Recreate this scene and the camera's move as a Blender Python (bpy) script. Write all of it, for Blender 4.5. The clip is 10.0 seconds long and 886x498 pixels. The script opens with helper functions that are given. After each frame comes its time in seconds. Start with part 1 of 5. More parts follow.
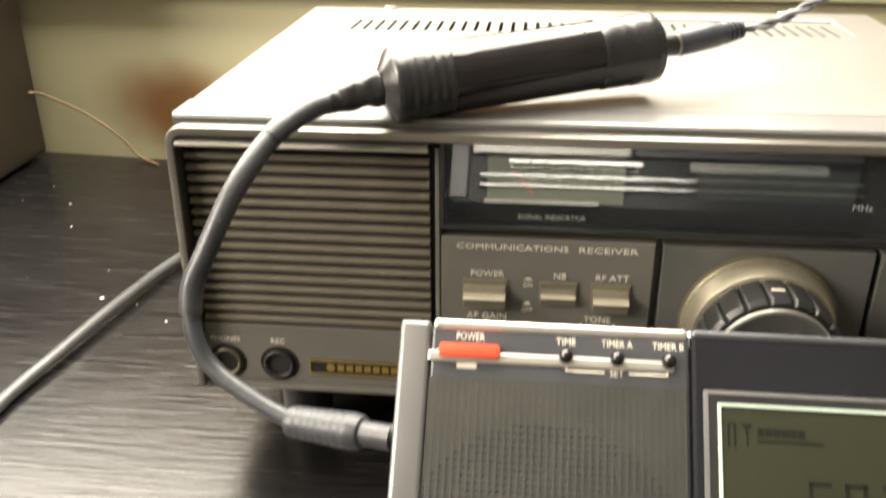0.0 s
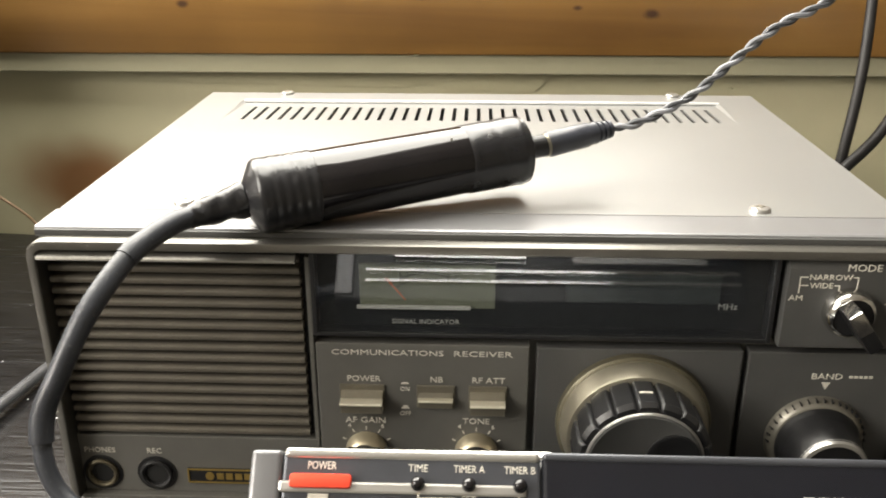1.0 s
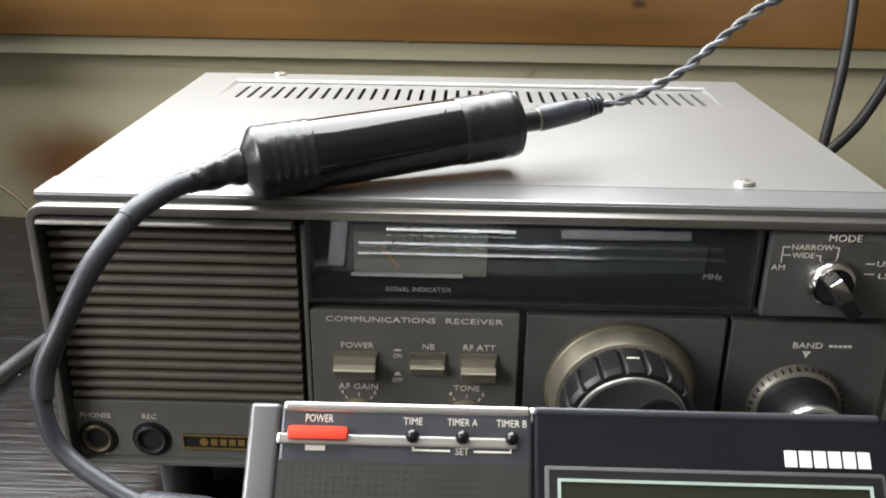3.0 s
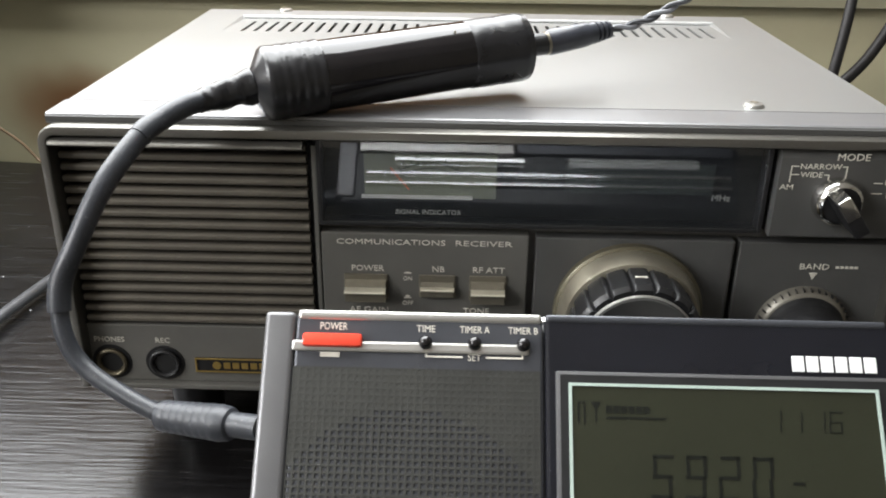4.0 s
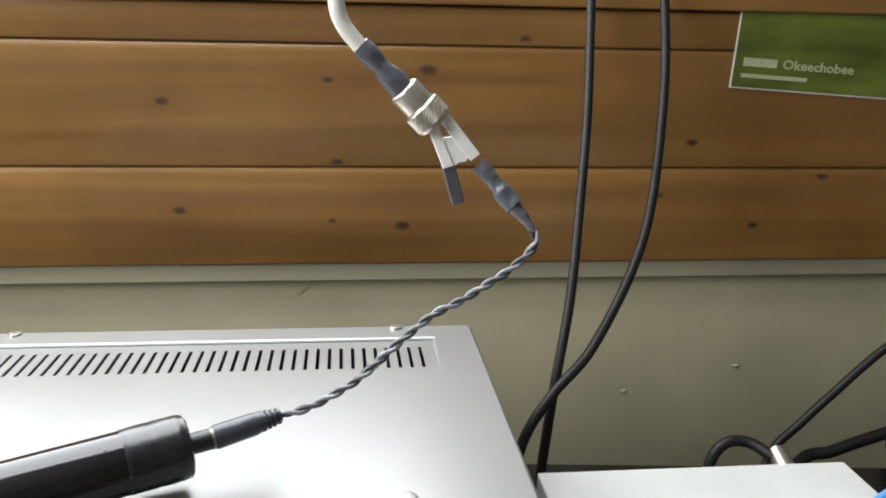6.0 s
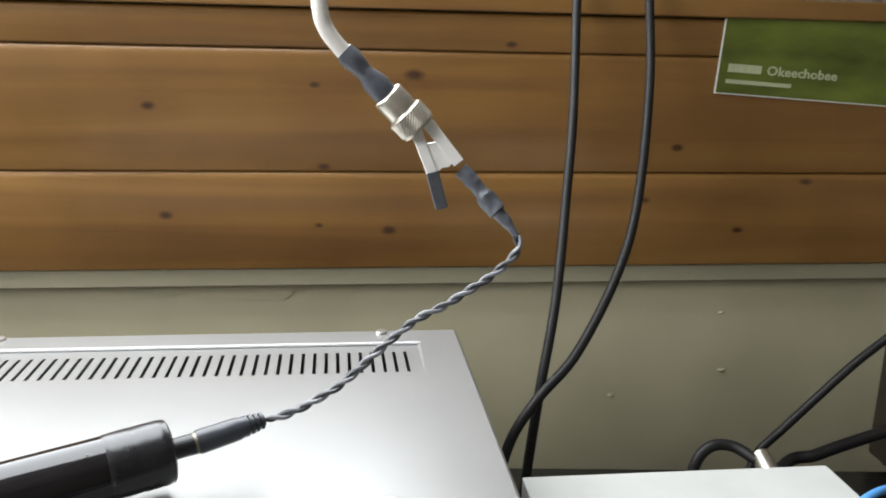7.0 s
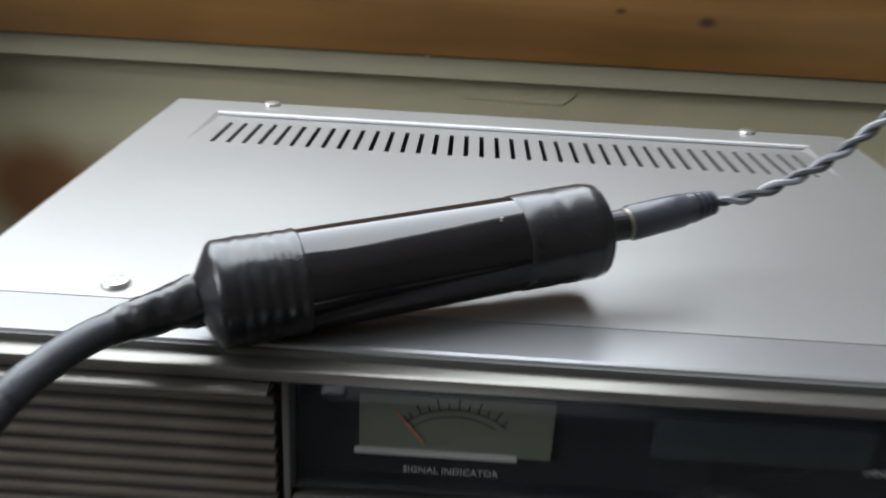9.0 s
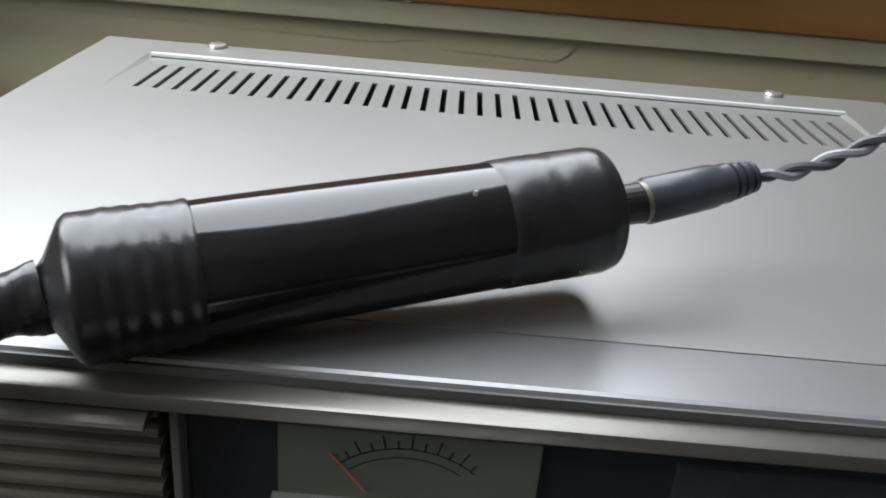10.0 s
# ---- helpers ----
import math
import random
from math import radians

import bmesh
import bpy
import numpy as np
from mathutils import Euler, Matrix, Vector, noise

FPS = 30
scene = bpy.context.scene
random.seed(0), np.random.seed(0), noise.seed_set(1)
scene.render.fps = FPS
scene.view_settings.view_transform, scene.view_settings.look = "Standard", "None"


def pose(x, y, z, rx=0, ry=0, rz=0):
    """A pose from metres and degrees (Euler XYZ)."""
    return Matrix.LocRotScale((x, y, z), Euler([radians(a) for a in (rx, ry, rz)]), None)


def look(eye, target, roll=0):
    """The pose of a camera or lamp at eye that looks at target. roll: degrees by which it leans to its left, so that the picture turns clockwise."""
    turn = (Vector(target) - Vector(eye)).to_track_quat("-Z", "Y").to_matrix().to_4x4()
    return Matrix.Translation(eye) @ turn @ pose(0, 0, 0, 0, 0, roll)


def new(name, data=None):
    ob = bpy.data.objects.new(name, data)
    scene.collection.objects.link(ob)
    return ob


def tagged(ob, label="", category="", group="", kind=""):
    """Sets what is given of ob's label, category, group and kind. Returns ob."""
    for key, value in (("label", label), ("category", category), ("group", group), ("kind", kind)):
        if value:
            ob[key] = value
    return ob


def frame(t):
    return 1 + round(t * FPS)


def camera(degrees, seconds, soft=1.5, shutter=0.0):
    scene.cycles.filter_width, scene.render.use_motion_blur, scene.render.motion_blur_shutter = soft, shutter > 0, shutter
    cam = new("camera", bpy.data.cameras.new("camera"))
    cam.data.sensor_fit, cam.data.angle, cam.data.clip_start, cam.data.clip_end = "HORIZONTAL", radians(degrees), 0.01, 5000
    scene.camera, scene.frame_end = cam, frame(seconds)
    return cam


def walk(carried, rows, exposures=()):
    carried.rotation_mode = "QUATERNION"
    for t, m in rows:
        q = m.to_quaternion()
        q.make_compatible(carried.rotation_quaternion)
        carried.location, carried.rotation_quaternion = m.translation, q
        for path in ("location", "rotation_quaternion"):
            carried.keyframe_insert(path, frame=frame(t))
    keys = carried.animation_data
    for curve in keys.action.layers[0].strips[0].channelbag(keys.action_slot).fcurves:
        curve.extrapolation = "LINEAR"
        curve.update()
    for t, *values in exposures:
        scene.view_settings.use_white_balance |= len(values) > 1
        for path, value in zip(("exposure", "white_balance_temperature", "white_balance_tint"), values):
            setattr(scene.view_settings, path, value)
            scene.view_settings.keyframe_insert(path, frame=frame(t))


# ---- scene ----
EXPOSURES = [(0, 1.15, 8400, 10), (0.5, 0.85, 8000, 10), (1.0, 0.55, 7600, 10), (2.2, 0.34, 6900, 10), (3.5, 0.32, 6700, 10), (4.0, 0.34, 6700, 10), (4.5, 0.42, 6700, 10), (5.0, 0.28, 6700, 10), (5.5, -0.03, 6650, 10), (5.7, -0.04, 6600, 10), (7.5, -0.03, 6450, 10), (8.0, -0.15, 6250, 10), (8.5, -0.38, 6250, 10), (10, -0.5, 6350, 10)]
# Camera
PATH = [
    (0, (0.1250, -0.2879, 0.2333), (0.0881, 0.0729, 0.0648), -0.18),
    (0.2, (0.1265, -0.2848, 0.2367), (0.0907, 0.0791, 0.0745), -0.17),
    (0.5, (0.1361, -0.2811, 0.2456), (0.1089, 0.0867, 0.0907), 0.12),
    (0.8, (0.1456, -0.2769, 0.2515), (0.1228, 0.0921, 0.0986), -0.23),
    (1, (0.1514, -0.2761, 0.2531), (0.1367, 0.0941, 0.1023), -0.08),
    (1.5, (0.1523, -0.2735, 0.2513), (0.1386, 0.0966, 0.1001), -0.04),
    (1.8, (0.1512, -0.2748, 0.2509), (0.1360, 0.0953, 0.1033), 0.15),
    (2, (0.1504, -0.2760, 0.2507), (0.1364, 0.0942, 0.0999), 0.26),
    (3.3, (0.1481, -0.2884, 0.2445), (0.1411, 0.0821, 0.0939), 0.87),
    (3.5, (0.1477, -0.2887, 0.2438), (0.1376, 0.0801, 0.0894), 0.83),
    (4, (0.1460, -0.2948, 0.2326), (0.1382, 0.0690, 0.0666), 0.69),
    (4.1, (0.1450, -0.2938, 0.2362), (0.1367, 0.0704, 0.0710), 0.64),
    (4.5, (0.1548, -0.2863, 0.2575), (0.1458, 0.0825, 0.1029), 0.45),
    (4.8, (0.1771, -0.2857, 0.2732), (0.1848, 0.0882, 0.1314), 1.05),
    (5, (0.1993, -0.2828, 0.2899), (0.2132, 0.0927, 0.1527), 0.28),
    (5.2, (0.2094, -0.2830, 0.3000), (0.2444, 0.0960, 0.1771), 1.28),
    (5.5, (0.2268, -0.2777, 0.3205), (0.2705, 0.1039, 0.2088), 0.89),
    (5.7, (0.2279, -0.2772, 0.3278), (0.2718, 0.1060, 0.2219), 1.15),
    (7, (0.2311, -0.2788, 0.3295), (0.2805, 0.1046, 0.2269), 1.49),
    (7.1, (0.2290, -0.2821, 0.3272), (0.2797, 0.1016, 0.2265), 1.47),
    (7.5, (0.2192, -0.2743, 0.3129), (0.2633, 0.1074, 0.2015), 1.42),
    (7.8, (0.2028, -0.2762, 0.3000), (0.2390, 0.1045, 0.1826), 1.86),
    (8, (0.1887, -0.2661, 0.2859), (0.2108, 0.1118, 0.1565), 1.85),
    (8.2, (0.1730, -0.2604, 0.2770), (0.1862, 0.1159, 0.1420), 2.26),
    (8.5, (0.1558, -0.2393, 0.2643), (0.1612, 0.1326, 0.1171), 3.08),
    (9, (0.1324, -0.1769, 0.2507), (0.1258, 0.1898, 0.0911), 3.09),
    (9.5, (0.1336, -0.1320, 0.2346), (0.1308, 0.2283, 0.0610), 4.49),
    (10, (0.1376, -0.1233, 0.2314), (0.1376, 0.2370, 0.0577), 4.94),
]
cam = camera(53.32, 10.0, soft=1.8, shutter=0.8)
walk(cam, [(t, look(e, g, r)) for t, e, g, r in PATH], EXPOSURES)
# ---------------------------------------------------------------- light
world = bpy.data.worlds.new("daylight")
scene.world = world
world.use_nodes = True
sky = world.node_tree.nodes.new("ShaderNodeTexSky")
sky.sky_type, sky.sun_disc, sky.sun_elevation, sky.sun_rotation = "NISHITA", False, radians(35), radians(200)
world.node_tree.links.new(sky.outputs[0], world.node_tree.nodes["Background"].inputs[0])
world.node_tree.nodes["Background"].inputs[1].default_value = 0.1

# the sky's light through the tilted window over the cladding
WIN_X0, WIN_X1, WIN_Z0, WIN_Z1 = -0.84, 0.36, 0.3695, 1.35
SLOPE = 38          # lean of the roof over the desk
LEAN = Matrix.Translation((0, 0.50, WIN_Z0)) @ Matrix.Rotation(radians(SLOPE), 4, "X") @ Matrix.Translation((0, -0.50, -WIN_Z0))
lamp = bpy.data.lights.new("window_light", "AREA")
lamp.shape, lamp.size, lamp.size_y, lamp.energy, lamp.color = "RECTANGLE", 1.08, 0.86, 30.0, (0.93, 0.97, 1.0)
lamp_ob = new("window_light", lamp)
lamp_ob.matrix_world = LEAN @ pose(-0.24, 0.465, 0.81, -90)

# fill light for the front, through an unseen window added in the side wall
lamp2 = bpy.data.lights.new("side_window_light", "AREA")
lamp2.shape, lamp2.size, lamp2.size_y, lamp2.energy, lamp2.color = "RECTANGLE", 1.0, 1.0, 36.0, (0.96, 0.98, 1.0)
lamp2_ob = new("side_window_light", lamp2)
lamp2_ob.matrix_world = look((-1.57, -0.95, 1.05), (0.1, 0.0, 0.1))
# ---------------------------------------------------------------- helpers for building
Z0 = 0.022      # height of the receiver's own zero above the desk
WALL = 0.365    # face of the wooden cladding behind the desk


def part(name, bm, material, parent=None, label="", smooth=False):
    mesh = bpy.data.meshes.new(name)
    bm.normal_update()
    bm.to_mesh(mesh)
    bm.free()
    ob = new(name, mesh)
    if material:
        mesh.materials.append(material)
    if smooth:
        mesh.polygons.foreach_set("use_smooth", [True] * len(mesh.polygons))
        mesh.set_sharp_from_angle(angle=radians(40))
    if parent:
        ob.parent = parent
    if label:
        ob["label"] = label
    return ob


def thing(name, at, label, category, group="", m=None):
    ob = new(name)
    ob.matrix_world = m if m else Matrix.Translation(at)
    ob.empty_display_size = 0.01
    return tagged(ob, label, category, group)


def box(bm, x0, x1, y0, y1, z0, z1, bevel=0.0, seg=2):
    tmp = bmesh.new()
    bmesh.ops.create_cube(tmp, size=1.0)
    for v in tmp.verts:
        v.co = Vector(((x0 + x1) / 2 + v.co.x * (x1 - x0), (y0 + y1) / 2 + v.co.y * (y1 - y0), (z0 + z1) / 2 + v.co.z * (z1 - z0)))
    if bevel:
        bmesh.ops.bevel(tmp, geom=tmp.edges[:], offset=bevel, segments=seg, affect="EDGES", profile=0.6)
    merge(bm, tmp)
    return bm


def merge(bm, tmp, m=None):
    me = bpy.data.meshes.new("tmp")
    if m:
        tmp.transform(m)
    tmp.to_mesh(me)
    tmp.free()
    bm.from_mesh(me)
    bpy.data.meshes.remove(me)
    return bm


def bx(x0, x1, y0, y1, z0, z1, bevel=0.0, seg=2):
    return box(bmesh.new(), x0, x1, y0, y1, z0, z1, bevel, seg)


def lathe(bm, profile, m=None, n=32, cap=True):
    """Turns a profile of (radius, height) round the z axis, then places it by m."""
    tmp = bmesh.new()
    rings = []
    for r, h in profile:
        rings.append([tmp.verts.new((r * math.cos(2 * math.pi * k / n), r * math.sin(2 * math.pi * k / n), h)) for k in range(n)])
    for a, b in zip(rings, rings[1:]):
        for k in range(n):
            tmp.faces.new((a[k], a[(k + 1) % n], b[(k + 1) % n], b[k]))
    if cap:
        tmp.faces.new(rings[0][::-1])
        tmp.faces.new(rings[-1])
    return merge(bm, tmp, m)


def along(a, b):
    """A frame at a whose z axis points to b."""
    a, b = Vector(a), Vector(b)
    return Matrix.Translation(a) @ (b - a).to_track_quat("Z", "Y").to_matrix().to_4x4()


TOFRONT = Matrix.Rotation(radians(90), 4, "X")   # z axis towards the viewer (-y)


def smooth_line(points, steps=12):
    """A Catmull-Rom line through the points."""
    p = [Vector(q) for q in points]
    p = [p[0] * 2 - p[1]] + p + [p[-1] * 2 - p[-2]]
    out = []
    for i in range(1, len(p) - 2):
        for k in range(steps):
            t = k / steps
            a, b, c, d = p[i - 1], p[i], p[i + 1], p[i + 2]
            out.append(0.5 * (2 * b + (c - a) * t + (2 * a - 5 * b + 4 * c - d) * t * t + (3 * b - a - 3 * c + d) * t ** 3))
    out.append(p[-2])
    return out


def frames_along(line):
    """Turning-free frames (side, up) along a line."""
    out, side = [], None
    for i, q in enumerate(line):
        d = (line[min(i + 1, len(line) - 1)] - line[max(i - 1, 0)]).normalized()
        if side is None:
            side = d.orthogonal().normalized()
        side = (side - d * side.dot(d)).normalized()
        out.append((q, side, d.cross(side)))
    return out


def tube(bm, line, radius, n=10, cap=True):
    """A round tube along a line; radius is a number or a function of 0..1."""
    rings = []
    fr = frames_along(line)
    for i, (q, s, u) in enumerate(fr):
        r = radius(i / (len(fr) - 1)) if callable(radius) else radius
        rings.append([bm.verts.new(q + (s * math.cos(2 * math.pi * k / n) + u * math.sin(2 * math.pi * k / n)) * r) for k in range(n)])
    for a, b in zip(rings, rings[1:]):
        for k in range(n):
            bm.faces.new((a[k], a[(k + 1) % n], b[(k + 1) % n], b[k]))
    if cap:
        bm.faces.new(rings[0][::-1])
        bm.faces.new(rings[-1])
    return bm


def crumple(bm, amount, freq):
    """Pushes the vertices about by smooth noise, for wrinkled tape and shrunk sleeves."""
    for v in bm.verts:
        v.co += noise.noise_vector(v.co * freq) * amount + noise.noise_vector(v.co * freq * 2.7) * amount * 0.4
    return bm


def strand(line, radius, turn, phase, reach):
    """The line of one strand of a twisted pair."""
    out, s_run = [], 0.0
    for i, (q, s, u) in enumerate(frames_along(line)):
        if i:
            s_run += (line[i] - line[i - 1]).length
        a = 2 * math.pi * s_run / turn + phase
        k = min(1.0, s_run / reach)
        out.append(q + (s * math.cos(a) + u * math.sin(a)) * radius * k)
    return out


def words(name, text, size, m, material, parent, width=None, bold=0.0, depth=0.0001):
    """Flat lettering in the built-in font as a mesh; m maps its plane (x right, y up)."""
    cu = bpy.data.curves.new("t", "FONT")
    cu.body, cu.size, cu.align_x, cu.align_y, cu.extrude, cu.offset = text, size, "CENTER", "CENTER", depth, bold
    cu.resolution_u = 2
    ob = bpy.data.objects.new("t", cu)
    mesh = bpy.data.meshes.new_from_object(ob)
    bpy.data.objects.remove(ob)
    bm = bmesh.new()
    bm.from_mesh(mesh)
    bpy.data.meshes.remove(mesh)
    bpy.data.curves.remove(cu)
    if width:
        xs = [v.co.x for v in bm.verts]
        k = width / (max(xs) - min(xs))
        for v in bm.verts:
            v.co.x *= k
    bm.transform(m)
    return part(name, bm, material, parent)


def plate(bm, outline, m, depth):
    """A flat plate of that outline (x, y), depth thick, its face at z = 0, placed by m."""
    tmp = bmesh.new()
    f = [tmp.verts.new((x, y, 0)) for x, y in outline]
    g = [tmp.verts.new((x, y, -depth)) for x, y in outline]
    tmp.faces.new(f)
    tmp.faces.new(g[::-1])
    for i in range(len(f)):
        j = (i + 1) % len(f)
        tmp.faces.new((f[j], f[i], g[i], g[j]))
    bmesh.ops.recalc_face_normals(tmp, faces=tmp.faces[:])
    return merge(bm, tmp, m)


def front(x, z, y=0.0):
    """The plane of the receiver's front: x right, y up, z towards the viewer."""
    return Matrix.Translation((x, y, z)) @ TOFRONT


# ---------------------------------------------------------------- materials
def mat(name, color, rough=0.5, metal=0.0, vary=0.12, scale=60.0, bump=0.0, bump_scale=400.0, coat=0.0, stretch=(1, 1, 1), spec=0.5, rough_vary=0.1, dust=0.0):
    m = bpy.data.materials.new(name)
    m.use_nodes = True
    nt = m.node_tree
    b = nt.nodes["Principled BSDF"]
    b.inputs["Roughness"].default_value, b.inputs["Metallic"].default_value = rough, metal
    b.inputs["Coat Weight"].default_value, b.inputs["Specular IOR Level"].default_value = coat, spec
    tc = nt.nodes.new("ShaderNodeTexCoord")
    mp = nt.nodes.new("ShaderNodeMapping")
    mp.inputs["Scale"].default_value = stretch
    nt.links.new(tc.outputs["Object"], mp.inputs[0])
    n1 = nt.nodes.new("ShaderNodeTexNoise")
    n1.inputs["Scale"].default_value, n1.inputs["Detail"].default_value = scale, 6
    nt.links.new(mp.outputs[0], n1.inputs["Vector"])
    ramp = nt.nodes.new("ShaderNodeValToRGB")
    ramp.color_ramp.elements[0].position, ramp.color_ramp.elements[1].position = 0.3, 0.7
    ramp.color_ramp.elements[0].color = (*[c * (1 - vary) for c in color], 1)
    ramp.color_ramp.elements[1].color = (*[min(1, c * (1 + vary)) for c in color], 1)
    nt.links.new(n1.outputs[0], ramp.inputs[0])
    out = ramp.outputs[0]
    if dust:
        n3 = nt.nodes.new("ShaderNodeTexNoise")
        n3.inputs["Scale"].default_value, n3.inputs["Detail"].default_value = 900, 2
        nt.links.new(tc.outputs["Object"], n3.inputs["Vector"])
        r3 = nt.nodes.new("ShaderNodeMapRange")
        r3.inputs[1].default_value, r3.inputs[2].default_value, r3.inputs[4].default_value = 0.62, 0.8, dust
        nt.links.new(n3.outputs[0], r3.inputs[0])
        mx = nt.nodes.new("ShaderNodeMix")
        mx.data_type = "RGBA"
        nt.links.new(r3.outputs[0], mx.inputs[0])
        nt.links.new(out, mx.inputs[6])
        mx.inputs[7].default_value = (0.5, 0.48, 0.44, 1)
        out = mx.outputs[2]
    nt.links.new(out, b.inputs["Base Color"])
    if rough_vary:
        rr = nt.nodes.new("ShaderNodeMapRange")
        rr.inputs[3].default_value, rr.inputs[4].default_value = max(0.02, rough - rough_vary * 0.5), min(1, rough + rough_vary * 0.5)
        n4 = nt.nodes.new("ShaderNodeTexNoise")
        n4.inputs["Scale"].default_value, n4.inputs["Detail"].default_value = 25, 5
        nt.links.new(tc.outputs["Object"], n4.inputs["Vector"])
        nt.links.new(n4.outputs[0], rr.inputs[0])
        nt.links.new(rr.outputs[0], b.inputs["Roughness"])
    if bump:
        n2 = nt.nodes.new("ShaderNodeTexNoise")
        n2.inputs["Scale"].default_value, n2.inputs["Detail"].default_value = bump_scale, 4
        nt.links.new(mp.outputs[0], n2.inputs["Vector"])
        bp = nt.nodes.new("ShaderNodeBump")
        bp.inputs["Strength"].default_value, bp.inputs["Distance"].default_value = bump, 0.0004
        nt.links.new(n2.outputs[0], bp.inputs["Height"])
        nt.links.new(bp.outputs[0], b.inputs["Normal"])
    return m


def glow(m, color, strength):
    b = m.node_tree.nodes["Principled BSDF"]
    b.inputs["Emission Color"].default_value, b.inputs["Emission Strength"].default_value = (*color, 1), strength
    return m


SILVER = mat("silver_paint", (0.305, 0.306, 0.300), 0.36, 0.55, 0.04, 14, 0.12, 2500, rough_vary=0.06)
SILVER_EDGE = mat("brushed_aluminium", (0.5, 0.49, 0.47), 0.32, 0.8, 0.06, 300, 0.1, 900, stretch=(0.05, 1, 1))
PANEL = mat("bronze_grey_panel", (0.145, 0.141, 0.128), 0.42, 0.3, 0.08, 40, 0.1, 2500)
PANEL_B = mat("dark_grey_panel", (0.092, 0.0915, 0.089), 0.42, 0.25, 0.08, 40, 0.1, 2500)
SLAT = mat("bronze_slat", (0.128, 0.114, 0.093), 0.4, 0.25, 0.1, 80, 0.1, 2000)
BLACK = mat("black_plastic", (0.012, 0.012, 0.013), 0.4, 0.0, 0.2, 80, 0.1, 900)
BLACK_GLOSS = mat("glossy_black_tube", (0.01, 0.009, 0.01), 0.11, 0.0, 0.2, 60, 0.06, 300, rough_vary=0.06, spec=0.55)
# near black paints in the shade of holes and gaps; also the speaker cloth
VOID = mat("dark_inside", (0.006, 0.006, 0.006), 0.8)
GOLD = mat("champagne_metal", (0.60, 0.53, 0.39), 0.36, 0.8, 0.06, 200)
# brighter than the button's cap, so the lip's highlight is in its colour
LIP_HIGHLIGHT = mat("bright_champagne_lip", (0.72, 0.68, 0.56), 0.34, 0.6, 0.04, 200)
SKIRT = mat("matt_champagne", (0.125, 0.112, 0.076), 0.45, 0.5, 0.06, 200)
RING = mat("polished_champagne", (0.62, 0.57, 0.45), 0.31, 0.88, 0.04, 200)
BUTTON = mat("bronze_button", (0.22, 0.20, 0.155), 0.38, 0.6, 0.06, 200)
BRASS = mat("gold_badge", (0.55, 0.38, 0.12), 0.35, 0.8, 0.05, 200)
# paler than the silver cover, to paint in the vent edge's highlight
EDGE_HIGHLIGHT = mat("pale_folded_edge", (0.72, 0.72, 0.72), 0.35, 0.15, 0.04, 60)
CHROME = mat("chrome", (0.75, 0.74, 0.72), 0.15, 1.0, 0.04, 200)
POLISHED = mat("polished_rod", (0.85, 0.85, 0.85), 0.05, 1.0, 0.02, 200, rough_vary=0.02)
NICKEL = mat("nickel", (0.62, 0.58, 0.5), 0.3, 0.95, 0.1, 300, 0.1, 900)
LETTER = mat("cream_lettering", (0.62, 0.59, 0.52), 0.6, 0.0, 0.08, 400)
PRINT_DIM = mat("faded_print", (0.26, 0.25, 0.22), 0.6, 0.0, 0.08, 400)
LETTER_W = mat("white_lettering", (0.75, 0.75, 0.75), 0.5, 0.0, 0.06, 400)
RUBBER = mat("grey_black_rubber", (0.030, 0.033, 0.040), 0.42, 0.0, 0.25, 120, 0.25, 500, dust=0.12, spec=0.5)
TAPE = mat("black_tape", (0.013, 0.013, 0.015), 0.28, 0.0, 0.3, 150, 0.3, 260, spec=0.6)
SHRINK = mat("grey_heat_shrink", (0.085, 0.092, 0.108), 0.38, 0.0, 0.2, 200, 0.35, 300)
MOULDING = mat("bronze_silver_moulding", (0.165, 0.158, 0.142), 0.33, 0.75, 0.06, 60, 0.1, 2000)
TRIM_GREY = mat("grey_front_trim", (0.23, 0.23, 0.235), 0.36, 0.5, 0.04, 40, 0.08, 1500, rough_vary=0.06)
WIRE_DARK = mat("dark_wire", (0.05, 0.052, 0.058), 0.35, 0.0, 0.15, 200)
JACK = mat("blue_black_moulding", (0.035, 0.038, 0.048), 0.34, 0.0, 0.2, 200, 0.3, 300)
WIRE_GREY = mat("grey_wire", (0.16, 0.165, 0.18), 0.3, 0.0, 0.15, 200)
CABLE_BLACK = mat("black_cable", (0.011, 0.010, 0.010), 0.5, 0.0, 0.2, 100, 0.15, 500, spec=0.25)
CABLE_GREY = mat("grey_cable", (0.055, 0.056, 0.06), 0.35, 0.0, 0.15, 100)
WHITE_CABLE = mat("white_cable", (0.8, 0.78, 0.72), 0.4, 0.0, 0.05, 100)
# near-white and non-metallic, to paint in the glare on the metal joint
METAL_GLARE = mat("bright_tinned_metal", (0.93, 0.92, 0.89), 0.35, 0.0, 0.03, 200)
WHITE_TIN = mat("white_enamel", (0.52, 0.53, 0.51), 0.4, 0.0, 0.05, 25, 0.08, 1200)
DARK_FRONT = mat("dark_front_plate", (0.02, 0.022, 0.024), 0.35, 0.1, 0.15, 60)
RADIO_GREY = mat("gunmetal_plastic", (0.062, 0.065, 0.075), 0.33, 0.4, 0.08, 60, 0.12, 2500)
RADIO_DARK = mat("charcoal_plastic", (0.0085, 0.009, 0.0125), 0.26, 0.0, 0.12, 60, 0.06, 2000, spec=0.4)
GRILLE = mat("perforated_grey", (0.062, 0.063, 0.059), 0.36, 0.5, 0.1, 60)
END_TRIM = mat("grey_end_trim", (0.15, 0.15, 0.155), 0.33, 0.5, 0.06, 60, 0.1, 2500)
